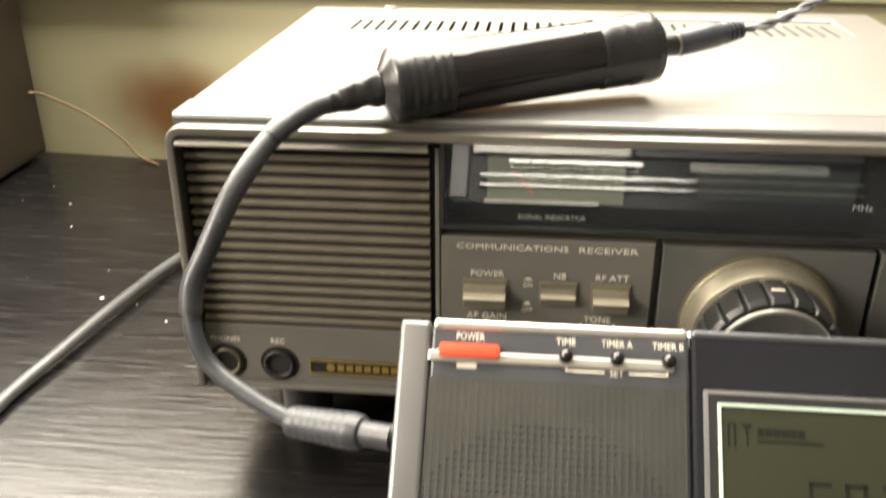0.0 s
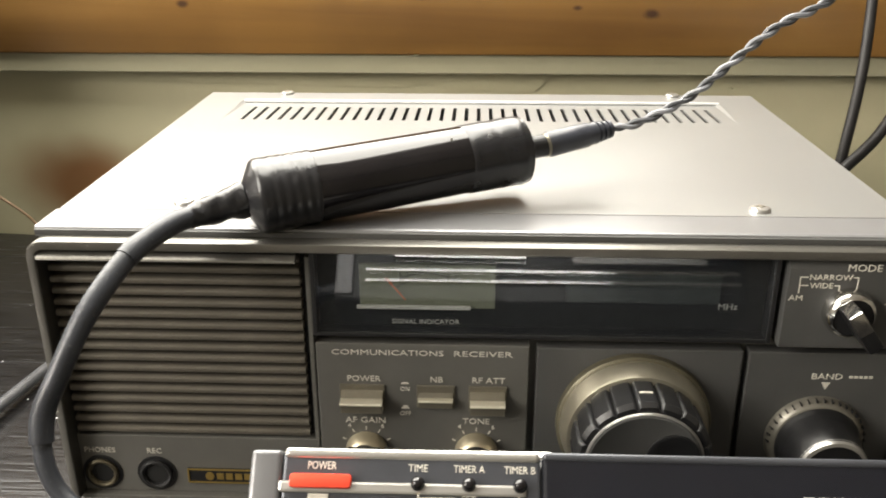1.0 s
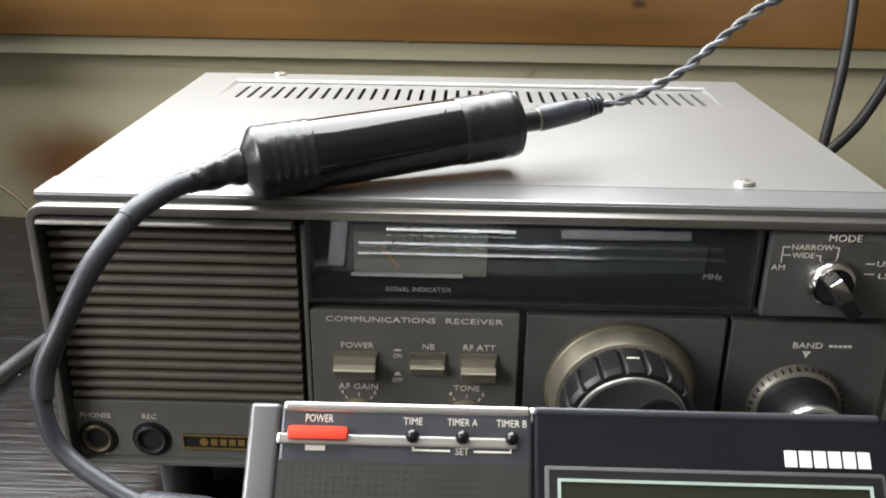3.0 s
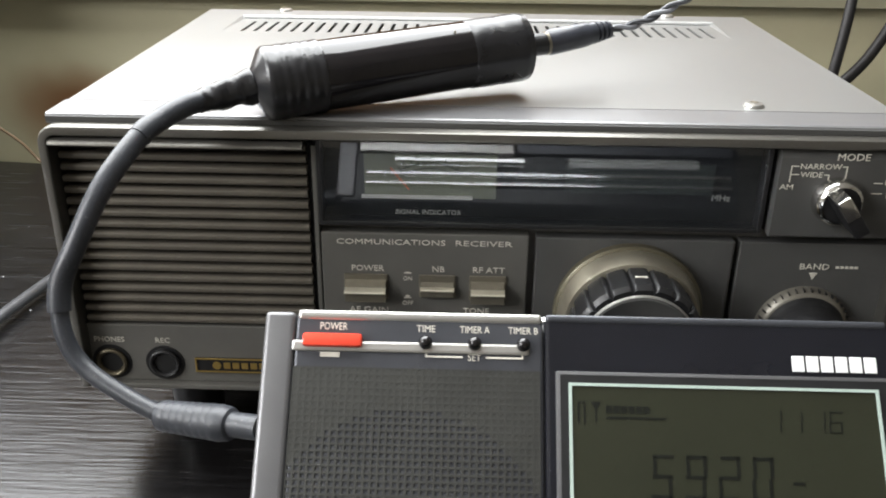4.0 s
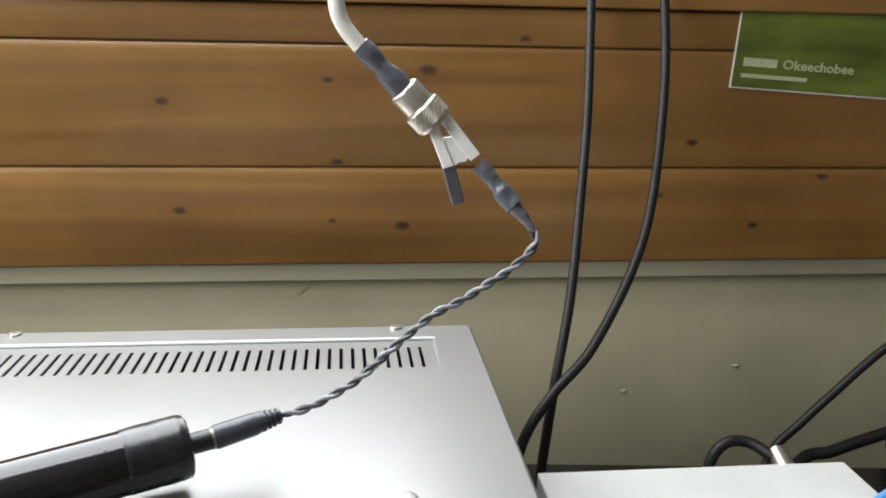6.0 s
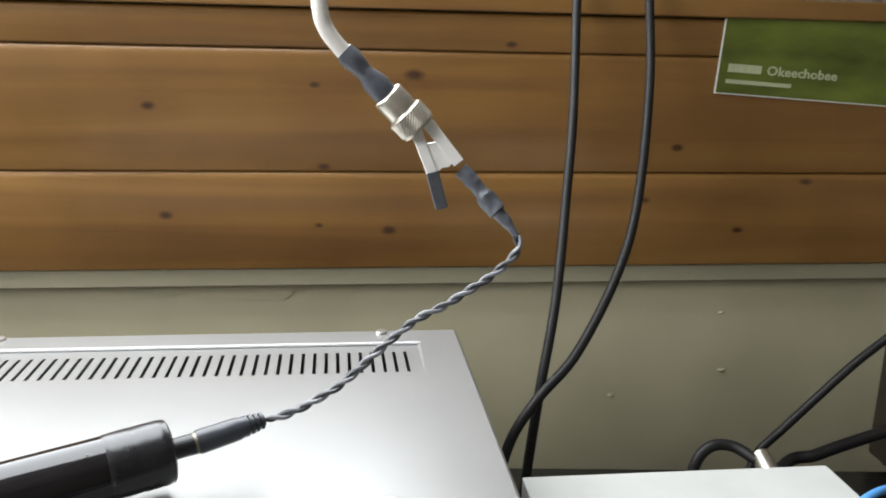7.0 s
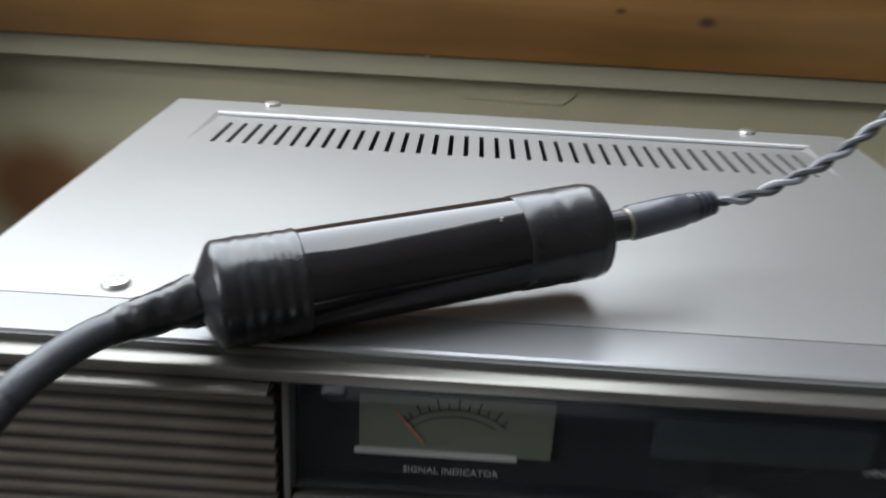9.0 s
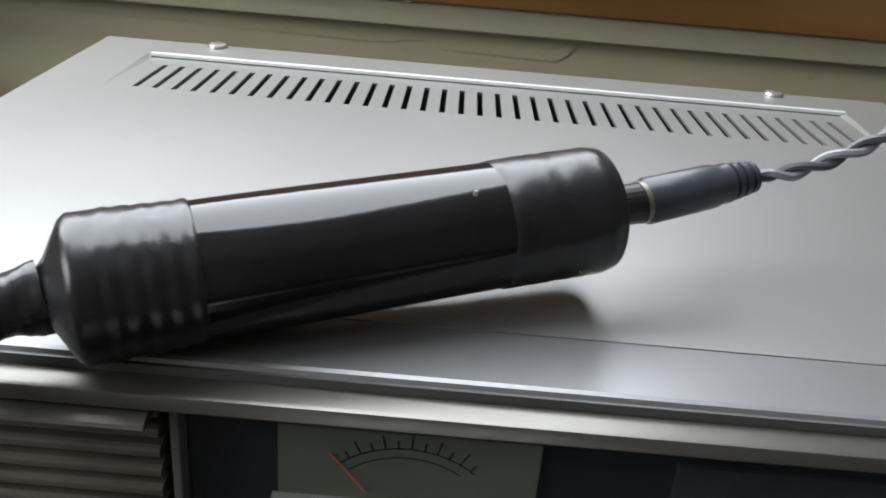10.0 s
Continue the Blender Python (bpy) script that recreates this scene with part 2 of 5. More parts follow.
DARK_BRASS = mat("dull_brass", (0.15, 0.13, 0.09), 0.4, 0.8, 0.1, 200)
DIAL = mat("bronze_dial", (0.20, 0.188, 0.16), 0.4, 0.5, 0.06, 60)
RED = mat("red_button", (0.75, 0.07, 0.04), 0.14, 0.0, 0.06, 100)
LCD = mat("lcd_green_grey", (0.022, 0.024, 0.015), 0.07, 0.0, 0.06, 30)
LCD_RIM = mat("lcd_rim", (0.45, 0.55, 0.5), 0.3, 0.2, 0.05, 60)
SEGMENT = mat("lcd_segment", (0.007, 0.008, 0.006), 0.5, spec=0.2)
METER = mat("meter_face", (0.19, 0.195, 0.13), 0.5, 0.0, 0.05, 50)
NEEDLE = mat("orange_needle", (0.8, 0.16, 0.05), 0.5)
BLUE = mat("blue_cable", (0.10, 0.33, 0.72), 0.4, 0.0, 0.06, 80)
WALLPAINT = mat("olive_cream_wall_paint", (0.44, 0.408, 0.272), 0.55, 0.0, 0.10, 9, 0.8, 45)
TRIMPAINT = mat("olive_trim_paint", (0.29, 0.27, 0.185), 0.5, 0.0, 0.08, 12, 0.4, 50, stretch=(0.3, 1, 1))
CEILINGPAINT = mat("ceiling_paint", (0.60, 0.59, 0.56), 0.8, 0.0, 0.04, 3)
ROOMPAINT = mat("room_paint", (0.27, 0.25, 0.21), 0.8, 0.0, 0.05, 3)
FLOOR = mat("brown_floor", (0.2, 0.13, 0.08), 0.5, 0.0, 0.2, 8, stretch=(0.2, 1, 1))
SILLPAINT = mat("white_sill_paint", (0.75, 0.74, 0.7), 0.4, 0.0, 0.05, 10)
SPEAKERBOX = mat("black_vinyl", (0.024, 0.018, 0.012), 0.45, 0.0, 0.2, 60, 0.3, 700)


def glass(name, tint=(1, 1, 1), rough=0.02, ior=1.45, clear=1.0):
    m = bpy.data.materials.new(name)
    m.use_nodes = True
    b = m.node_tree.nodes["Principled BSDF"]
    b.inputs["Base Color"].default_value = (*tint, 1)
    b.inputs["Transmission Weight"].default_value, b.inputs["Roughness"].default_value, b.inputs["IOR"].default_value = clear, rough, ior
    return m


SMOKED = glass("smoked_window", (0.50, 0.53, 0.56), 0.015, 1.62, 0.99)
PANE = glass("window_glass")


def wood_cladding(knots):
    """Orange-brown varnished pine: long grain along x, and knots of (x, z, size)."""
    m = bpy.data.materials.new("varnished_pine")
    m.use_nodes = True
    nt = m.node_tree
    b = nt.nodes["Principled BSDF"]
    L = nt.links.new

    def node(kind, **kw):
        n = nt.nodes.new("ShaderNode" + kind)
        for k, v in kw.items():
            n.inputs[int(k[1:])].default_value = v
        return n

    geo = nt.nodes.new("ShaderNodeNewGeometry")
    mp = node("Mapping")
    mp.inputs["Scale"].default_value = (1.2, 30, 22)
    L(geo.outputs["Position"], mp.inputs[0])
    info = nt.nodes.new("ShaderNodeObjectInfo")
    off = nt.nodes.new("ShaderNodeVectorMath")
    off.operation = "ADD"
    L(mp.outputs[0], off.inputs[0])
    L(info.outputs["Random"], off.inputs[1])
    n1 = nt.nodes.new("ShaderNodeTexNoise")
    n1.inputs["Scale"].default_value, n1.inputs["Detail"].default_value, n1.inputs["Distortion"].default_value = 1.6, 8, 0.6
    L(off.outputs[0], n1.inputs["Vector"])
    ramp = nt.nodes.new("ShaderNodeValToRGB")
    e = ramp.color_ramp.elements
    e[0].position, e[0].color = 0.28, (0.175, 0.082, 0.020, 1)
    e[1].position, e[1].color = 0.75, (0.315, 0.165, 0.046, 1)
    mid = ramp.color_ramp.elements.new(0.5)
    mid.color = (0.242, 0.121, 0.030, 1)
    L(n1.outputs[0], ramp.inputs[0])
    n2 = nt.nodes.new("ShaderNodeTexNoise")
    n2.inputs["Scale"].default_value, n2.inputs["Detail"].default_value = 9, 3
    L(geo.outputs["Position"], n2.inputs["Vector"])
    total = None
    for kx, kz, ks in knots:
        sub = nt.nodes.new("ShaderNodeVectorMath")
        sub.operation = "SUBTRACT"
        sub.inputs[1].default_value = (kx, WALL, kz)
        L(geo.outputs["Position"], sub.inputs[0])
        sc = nt.nodes.new("ShaderNodeVectorMath")
        sc.operation = "MULTIPLY"
        sc.inputs[1].default_value = (1 / ks, 0, 1 / (ks * 0.55))
        L(sub.outputs[0], sc.inputs[0])
        ln = nt.nodes.new("ShaderNodeVectorMath")
        ln.operation = "LENGTH"
        L(sc.outputs[0], ln.inputs[0])
        if total is None:
            total = ln.outputs["Value"]
        else:
            mn = nt.nodes.new("ShaderNodeMath")
            mn.operation = "SMOOTH_MIN"
            mn.inputs[2].default_value = 0.2
            L(total, mn.inputs[0])
            L(ln.outputs["Value"], mn.inputs[1])
            total = mn.outputs[0]
    wob = nt.nodes.new("ShaderNodeMath")
    wob.operation = "MULTIPLY_ADD"
    n5 = nt.nodes.new("ShaderNodeTexNoise")
    n5.inputs["Scale"].default_value = 120
    L(geo.outputs["Position"], n5.inputs["Vector"])
    wob.inputs[1].default_value = 0.7
    L(n5.outputs[0], wob.inputs[0])
    L(total, wob.inputs[2])
    mr = nt.nodes.new("ShaderNodeMapRange")
    mr.inputs[1].default_value, mr.inputs[2].default_value, mr.inputs[3].default_value, mr.inputs[4].default_value = 0.75, 1.45, 0.92, 0.0
    L(wob.outputs[0], mr.inputs[0])
    mx = nt.nodes.new("ShaderNodeMix")
    mx.data_type = "RGBA"
    L(mr.outputs[0], mx.inputs[0])
    L(ramp.outputs[0], mx.inputs[6])
    mx.inputs[7].default_value = (0.050, 0.016, 0.007, 1)
    mul = nt.nodes.new("ShaderNodeMix")
    mul.data_type, mul.blend_type = "RGBA", "MULTIPLY"
    mul.inputs[0].default_value = 0.45
    L(mx.outputs[2], mul.inputs[6])
    r2 = nt.nodes.new("ShaderNodeValToRGB")
    r2.color_ramp.elements[0].position, r2.color_ramp.elements[0].color = 0.35, (0.55, 0.5, 0.45, 1)
    r2.color_ramp.elements[1].position = 0.65
    L(n2.outputs[0], r2.inputs[0])
    L(r2.outputs[0], mul.inputs[7])
    L(mul.outputs[2], b.inputs["Base Color"])
    b.inputs["Roughness"].default_value, b.inputs["Coat Weight"].default_value, b.inputs["Coat Roughness"].default_value = 0.42, 0.5, 0.22
    bp = nt.nodes.new("ShaderNodeBump")
    bp.inputs["Strength"].default_value, bp.inputs["Distance"].default_value = 0.25, 0.0006
    L(n1.outputs[0], bp.inputs["Height"])
    L(bp.outputs[0], b.inputs["Normal"])
    return m


PINE = wood_cladding([(0.103, 0.263, 0.006), (0.290, 0.287, 0.008), (0.111, 0.184, 0.006), (0.273, 0.172, 0.007), (0.492, 0.236, 0.006),
                      (0.470, 0.195, 0.005), (0.219, 0.279, 0.0045), (0.221, 0.176, 0.004), (0.548, 0.171, 0.005), (0.225, 0.220, 0.005),
                      (-0.06, 0.178, 0.005), (-0.125, 0.19, 0.004), (0.36, 0.31, 0.005), (0.60, 0.21, 0.006)])


def desk_wood():
    """Black-brown wood foil with an embossed, glossy grain along x."""
    m = bpy.data.materials.new("black_brown_wood_foil")
    m.use_nodes = True
    nt = m.node_tree
    b = nt.nodes["Principled BSDF"]
    L = nt.links.new
    geo = nt.nodes.new("ShaderNodeNewGeometry")
    mp = nt.nodes.new("ShaderNodeMapping")
    mp.inputs["Scale"].default_value = (15, 320, 1)
    L(geo.outputs["Position"], mp.inputs[0])
    n1 = nt.nodes.new("ShaderNodeTexNoise")
    n1.inputs["Scale"].default_value, n1.inputs["Detail"].default_value, n1.inputs["Distortion"].default_value = 1.5, 6, 0.6
    L(mp.outputs[0], n1.inputs["Vector"])
    ramp = nt.nodes.new("ShaderNodeValToRGB")
    e = ramp.color_ramp.elements
    e[0].position, e[0].color = 0.35, (0.004, 0.0035, 0.0035, 1)
    e[1].position, e[1].color = 0.7, (0.012, 0.0115, 0.012, 1)
    L(n1.outputs[0], ramp.inputs[0])
    L(ramp.outputs[0], b.inputs["Base Color"])
    rr = nt.nodes.new("ShaderNodeMapRange")
    rr.inputs[3].default_value, rr.inputs[4].default_value = 0.15, 0.34
    L(n1.outputs[0], rr.inputs[0])
    L(rr.outputs[0], b.inputs["Roughness"])
    bp = nt.nodes.new("ShaderNodeBump")
    bp.inputs["Strength"].default_value, bp.inputs["Distance"].default_value = 0.8, 0.00034
    L(n1.outputs[0], bp.inputs["Height"])
    L(bp.outputs[0], b.inputs["Normal"])
    return m


DESK = desk_wood()


def soft_patch(m, x, z, rx_, rz_, color, strength):
    """A soft patch of that colour on a painted wall."""
    nt = m.node_tree
    L = nt.links.new
    b = nt.nodes["Principled BSDF"]
    old = b.inputs["Base Color"].links[0].from_socket
    geo = nt.nodes.new("ShaderNodeNewGeometry")
    s1 = nt.nodes.new("ShaderNodeVectorMath")
    s1.operation = "SUBTRACT"
    s1.inputs[1].default_value = (x, 0, z)
    L(geo.outputs["Position"], s1.inputs[0])
    s2 = nt.nodes.new("ShaderNodeVectorMath")
    s2.operation = "MULTIPLY"
    s2.inputs[1].default_value = (1 / rx_, 0, 1 / rz_)
    L(s1.outputs[0], s2.inputs[0])
    s3 = nt.nodes.new("ShaderNodeVectorMath")
    s3.operation = "LENGTH"
    L(s2.outputs[0], s3.inputs[0])
    n = nt.nodes.new("ShaderNodeTexNoise")
    n.inputs["Scale"].default_value = 14
    L(geo.outputs["Position"], n.inputs["Vector"])
    ad_ = nt.nodes.new("ShaderNodeMath")
    ad_.operation = "MULTIPLY_ADD"
    ad_.inputs[1].default_value = 0.6
    L(n.outputs[0], ad_.inputs[0])
    L(s3.outputs["Value"], ad_.inputs[2])
    r = nt.nodes.new("ShaderNodeMapRange")
    r.interpolation_type = "SMOOTHSTEP"
    r.inputs[1].default_value, r.inputs[2].default_value, r.inputs[3].default_value, r.inputs[4].default_value = 0.55, 1.35, strength, 0
    L(ad_.outputs[0], r.inputs[0])
    mx = nt.nodes.new("ShaderNodeMix")
    mx.data_type = "RGBA"
    L(r.outputs[0], mx.inputs[0])
    L(old, mx.inputs[6])
    mx.inputs[7].default_value = (*color, 1)
    L(mx.outputs[2], b.inputs["Base Color"])


soft_patch(WALLPAINT, -0.150, 0.038, 0.085, 0.052, (0.17, 0.07, 0.02), 0.95)
PRINT_PALE = mat("pale_green_print", (0.42, 0.45, 0.28), 0.5, 0.0, 0.1, 300)
GRASS_PRINT = mat("meadow_print", (0.10, 0.125, 0.020), 0.35, 0.0, 0.45, 30, stretch=(0.5, 1, 1.6))
TRUNK_PRINT = mat("trunk_print", (0.10, 0.085, 0.055), 0.4, 0.0, 0.3, 200)
ROAD_PRINT = mat("road_print", (0.2, 0.17, 0.14), 0.4, 0.0, 0.5, 120)
# ---------------------------------------------------------------- the room
def structure(name, bm, material, label, category="", smooth=False):
    return tagged(part(name, bm, material, None, "", smooth), label, category or name.split("_")[0], "", "structure")


FLOOR_Z = -0.74
BACK = 0.380        # face of the painted wall below the cladding
structure("floor", bx(-1.6, 2.0, -2.4, 0.6, FLOOR_Z - 0.1, FLOOR_Z), FLOOR, "brown wooden floor of a small study")
structure("ceiling", bx(-1.6, 2.0, -2.4, 0.6, 1.75, 1.85), CEILINGPAINT, "plain white painted ceiling")
bm = bmesh.new()
box(bm, -1.7, -1.6, -2.5, 0.6, FLOOR_Z - 0.1, 0.5)
box(bm, -1.7, -1.6, -2.5, 0.6, 1.6, 1.85)
box(bm, -1.7, -1.6, -2.5, -1.50, 0.5, 1.6)
box(bm, -1.7, -1.6, -0.40, 0.6, 0.5, 1.6)
structure("wall_west", bm, ROOMPAINT, "plain cream painted side wall with an added window opening")
structure("wall_east", bx(2.0, 2.1, -2.5, 0.6, FLOOR_Z - 0.1, 1.85), ROOMPAINT, "plain cream painted side wall")
structure("wall_south", bx(-1.6, 2.0, -2.5, -2.4, FLOOR_Z - 0.1, 1.85), ROOMPAINT, "plain cream painted wall at the other end")
bm = bmesh.new()
box(bm, -1.6, 2.0, BACK, 0.6, FLOOR_Z, WIN_Z0 - 0.03)
wall = structure("wall_north", bm, WALLPAINT, "olive cream painted wall with flaking lower edge behind the desk")

# sloping roof over the desk with the window's opening
bm = bmesh.new()
ROOF_Z = 2.14
for x0, x1, z0, z1 in ((-1.6, WIN_X0, WIN_Z0 - 0.03, ROOF_Z), (WIN_X1, 2.0, WIN_Z0 - 0.03, ROOF_Z), (WIN_X0, WIN_X1, WIN_Z1, ROOF_Z), (WIN_X0, WIN_X1, WIN_Z0 - 0.03, WIN_Z0)):
    box(bm, x0, x1, 0.50, 0.60, z0, z1)
bm.transform(LEAN)
structure("roof_slope", bm, CEILINGPAINT, "white painted sloping roof with a window over the desk", "roof")

# painted batten under the planks, with its cracked paint edge
bm = bmesh.new()
box(bm, -1.55, 1.95, WALL + 0.003, BACK - 0.0005, 0.1285, 0.1425, 0.001)
structure("trim", bm, TRIMPAINT, "olive painted batten with cracked paint below the cladding", "trim")

# tongue-and-groove planks, each with rounded edges
SEAMS = [0.1425, 0.2165, 0.3045, 0.3320]
def plank_mesh(x0, x1, z0, z1):
    prof = [(0.0145, z0), (0.0014, z0), (0.0004, z0 + 0.0005), (0.0, z0 + 0.0014)]
    for k in range(6):
        a = radians(90 * k / 5)
        prof.append((0.0030 * (1 - math.cos(a)), z1 - 0.0062 + 0.0058 * math.sin(a)))
    prof += [(0.0145, z1 - 0.0002)]
    bm = bmesh.new()
    a = [bm.verts.new((x0, WALL + y, z)) for y, z in prof]
    b = [bm.verts.new((x1, WALL + y, z)) for y, z in prof]
    for i in range(len(prof)):
        j = (i + 1) % len(prof)
        bm.faces.new((a[i], a[j], b[j], b[i]))
    bm.faces.new(a)
    bm.faces.new(b[::-1])
    bmesh.ops.recalc_face_normals(bm, faces=bm.faces[:])
    return bm
for a, b in zip(SEAMS, SEAMS[1:]):
    part("plank", plank_mesh(-1.55, 1.95, a, b), PINE, wall, "", True)

# window over the planks
window = tagged(new("window_1"), "white painted window with two panes above the cladding", "window", "", "structure")
window.matrix_world = LEAN
for n, c in (("frame", (WIN_X0, WIN_X0 + 0.05, WIN_Z0, WIN_Z1)), ("frame", (WIN_X1 - 0.05, WIN_X1, WIN_Z0, WIN_Z1)),
             ("frame", (WIN_X0 + 0.05, WIN_X1 - 0.05, WIN_Z0, WIN_Z0 + 0.05)), ("frame", (WIN_X0 + 0.05, WIN_X1 - 0.05, WIN_Z1 - 0.05, WIN_Z1)),
             ("mullion", ((WIN_X0 + WIN_X1) / 2 - 0.02, (WIN_X0 + WIN_X1) / 2 + 0.02, WIN_Z0 + 0.05, WIN_Z1 - 0.05))):
    part(n, bx(c[0], c[1], 0.52, 0.57, c[2], c[3], 0.004), SILLPAINT, window)
for x0, x1 in ((WIN_X0 + 0.05, (WIN_X0 + WIN_X1) / 2 - 0.02), ((WIN_X0 + WIN_X1) / 2 + 0.02, WIN_X1 - 0.05)):
    ob = part("pane", bx(x0, x1, 0.543, 0.547, WIN_Z0 + 0.05, WIN_Z1 - 0.05), PANE, window)
    ob.visible_shadow = False
sill = part("sill", bx(-1.55, 1.95, WALL - 0.004, 0.49, 0.3325, 0.3465, 0.0015), PINE, window, "varnished wooden window sill")
sill.matrix_parent_inverse = LEAN.inverted()

# ---------------------------------------------------------------- desk
desk = thing("desk", (0.2, -0.1, FLOOR_Z), "black-brown wood foil desk with embossed glossy grain", "desk")
def at_desk(bm):
    bm.transform(Matrix.Translation((-0.2, 0.1, -FLOOR_Z)))
    return bm
bm = plate(bmesh.new(), [(-0.75, -0.42), (0.95, -0.42), (0.95, 0.257), (-0.345, 0.3788), (-0.75, 0.3788)], Matrix.Identity(4), 0.034)
bmesh.ops.bevel(bm, geom=bm.edges[:], offset=0.0015, segments=2, affect="EDGES")
part("desktop", at_desk(bm), DESK, desk)
for x in (-0.73, 0.90):
    part("side_panel", at_desk(bx(x, x + 0.03, -0.38, 0.24, FLOOR_Z, -0.034)), DESK, desk)
part("back_panel", at_desk(bx(-0.70, 0.90, 0.20, 0.22, -0.5, -0.034)), DESK, desk)

# unseen window, made up as the source of the side fill light
fill_window = tagged(new("window_2"), "unseen white window added in the side wall for fill light", "window", "", "structure")
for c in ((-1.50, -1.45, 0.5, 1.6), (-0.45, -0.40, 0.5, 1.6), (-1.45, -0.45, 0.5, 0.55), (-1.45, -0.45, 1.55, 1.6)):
    part("frame", bx(-1.66, -1.62, c[0], c[1], c[2], c[3], 0.003), SILLPAINT, fill_window)
ob = part("pane", bx(-1.643, -1.639, -1.45, -0.45, 0.55, 1.55), PANE, fill_window)
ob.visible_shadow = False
# ---------------------------------------------------------------- communications receiver
rx = thing("communications_receiver", (0, 0, Z0), "silver-topped communications receiver with bronze-grey front, standing on the desk", "radio receiver")
CW, CD, CT = 0.304, 0.2175, 0.125


def cover():
    """Bent sheet cover: top with a sunken slotted vent, sloped front lip, sides and back."""
    bm = bmesh.new()
    n = 39
    x0 = 0.0326
    pitch = 0.2370 / (n - 1)
    xs = [0.0015, 0.0235, 0.0252]
    for k in range(n):
        a = x0 + k * pitch
        xs += [a, a + pitch * 0.31]
    xs += [0.2785, 0.2802, CW - 0.0015]
    ys = [0.0185, 0.1480, 0.1497, 0.1535, 0.1845, 0.1962, 0.1978, CD - 0.002]
    inside = lambda x, y: 0.0245 < x < 0.2795 and 0.149 < y < 0.1970
    grid = [[bm.verts.new((x, y, CT - (0.0013 * (y - 0.149) / 0.0465 if inside(x, y) else 0))) for x in xs] for y in ys]
    for j in range(len(ys) - 1):
        for i in range(len(xs) - 1):
            if j == 3 and i >= 3 and (i - 3) % 2 == 0 and i < 3 + 2 * n:
                continue
            bm.faces.new((grid[j][i], grid[j][i + 1], grid[j + 1][i + 1], grid[j + 1][i]))
    def strip(a, b):
        for p, q, r, s in zip(a, a[1:], b[1:], b):
            bm.faces.new((p, q, r, s))
    rows = [grid[0]]
    rows.insert(0, [bm.verts.new((v.co.x, 0.0185, CT - 0.0012)) for v in grid[0]])
    strip(rows[0], rows[1])
    back = [[bm.verts.new((v.co.x, y, z)) for v in grid[-1]] for y, z in ((CD, CT - 0.002), (CD, 0.012))]
    strip(grid[-1], back[0])
    strip(back[0], back[1])
    for side in (0, -1):
        col = [r[side] for r in rows] + [g[side] for g in grid[1:]] + [back[0][side]]
        xo = 0.0 if side == 0 else CW
        edge = [bm.verts.new((xo, v.co.y, v.co.z - 0.0015)) for v in col]
        low = [bm.verts.new((xo, v.co.y, 0.012)) for v in col]
        strip(col, edge)
        strip(edge, low)
    bmesh.ops.recalc_face_normals(bm, faces=bm.faces[:])
    return bm


ob = part("cover", cover(), SILVER, rx, "silver painted sheet cover with a slotted vent")
part("vent_edge", bx(0.0246, 0.2806, 0.1952, 0.1970, 0.1240, 0.1253, 0.0002, 2), EDGE_HIGHLIGHT, rx, "folded edge of the vent, coloured pale for its highlight", True)
sol = ob.modifiers.new("thickness", "SOLIDIFY")
sol.thickness, sol.offset = 0.0009, -1


def lip():
    """Flush trim in front of the cover, dropping to the ledge of the front moulding."""
    bm = bmesh.new()
    prof = [(0.0182, 0.1100), (0.0182, CT - 0.0001), (0.0018, CT - 0.0001), (0.0009, CT - 0.0004), (0.0005, CT - 0.0012), (0.0005, 0.1212), (0.0125, 0.1210), (0.0125, 0.1100)]
    a = [bm.verts.new((0.0004, y, z)) for y, z in prof]
    b = [bm.verts.new((CW - 0.0004, y, z)) for y, z in prof]
    for i in range(len(prof)):
        j = (i + 1) % len(prof)
        bm.faces.new((a[i], a[j], b[j], b[i]))
    bm.faces.new(a)
    bm.faces.new(b[::-1])
    bmesh.ops.recalc_face_normals(bm, faces=bm.faces[:])
    return bm


part("front_trim", lip(), TRIM_GREY, rx, "grey moulded trim along the front")
# the trim's upright face, with its shade put in as a darker colour
part("trim_step", bx(0.0006, CW - 0.0006, -0.0003, 0.0004, 0.1221, CT - 0.0011), PANEL_B, rx, "step under the trim, coloured dark for its shade")


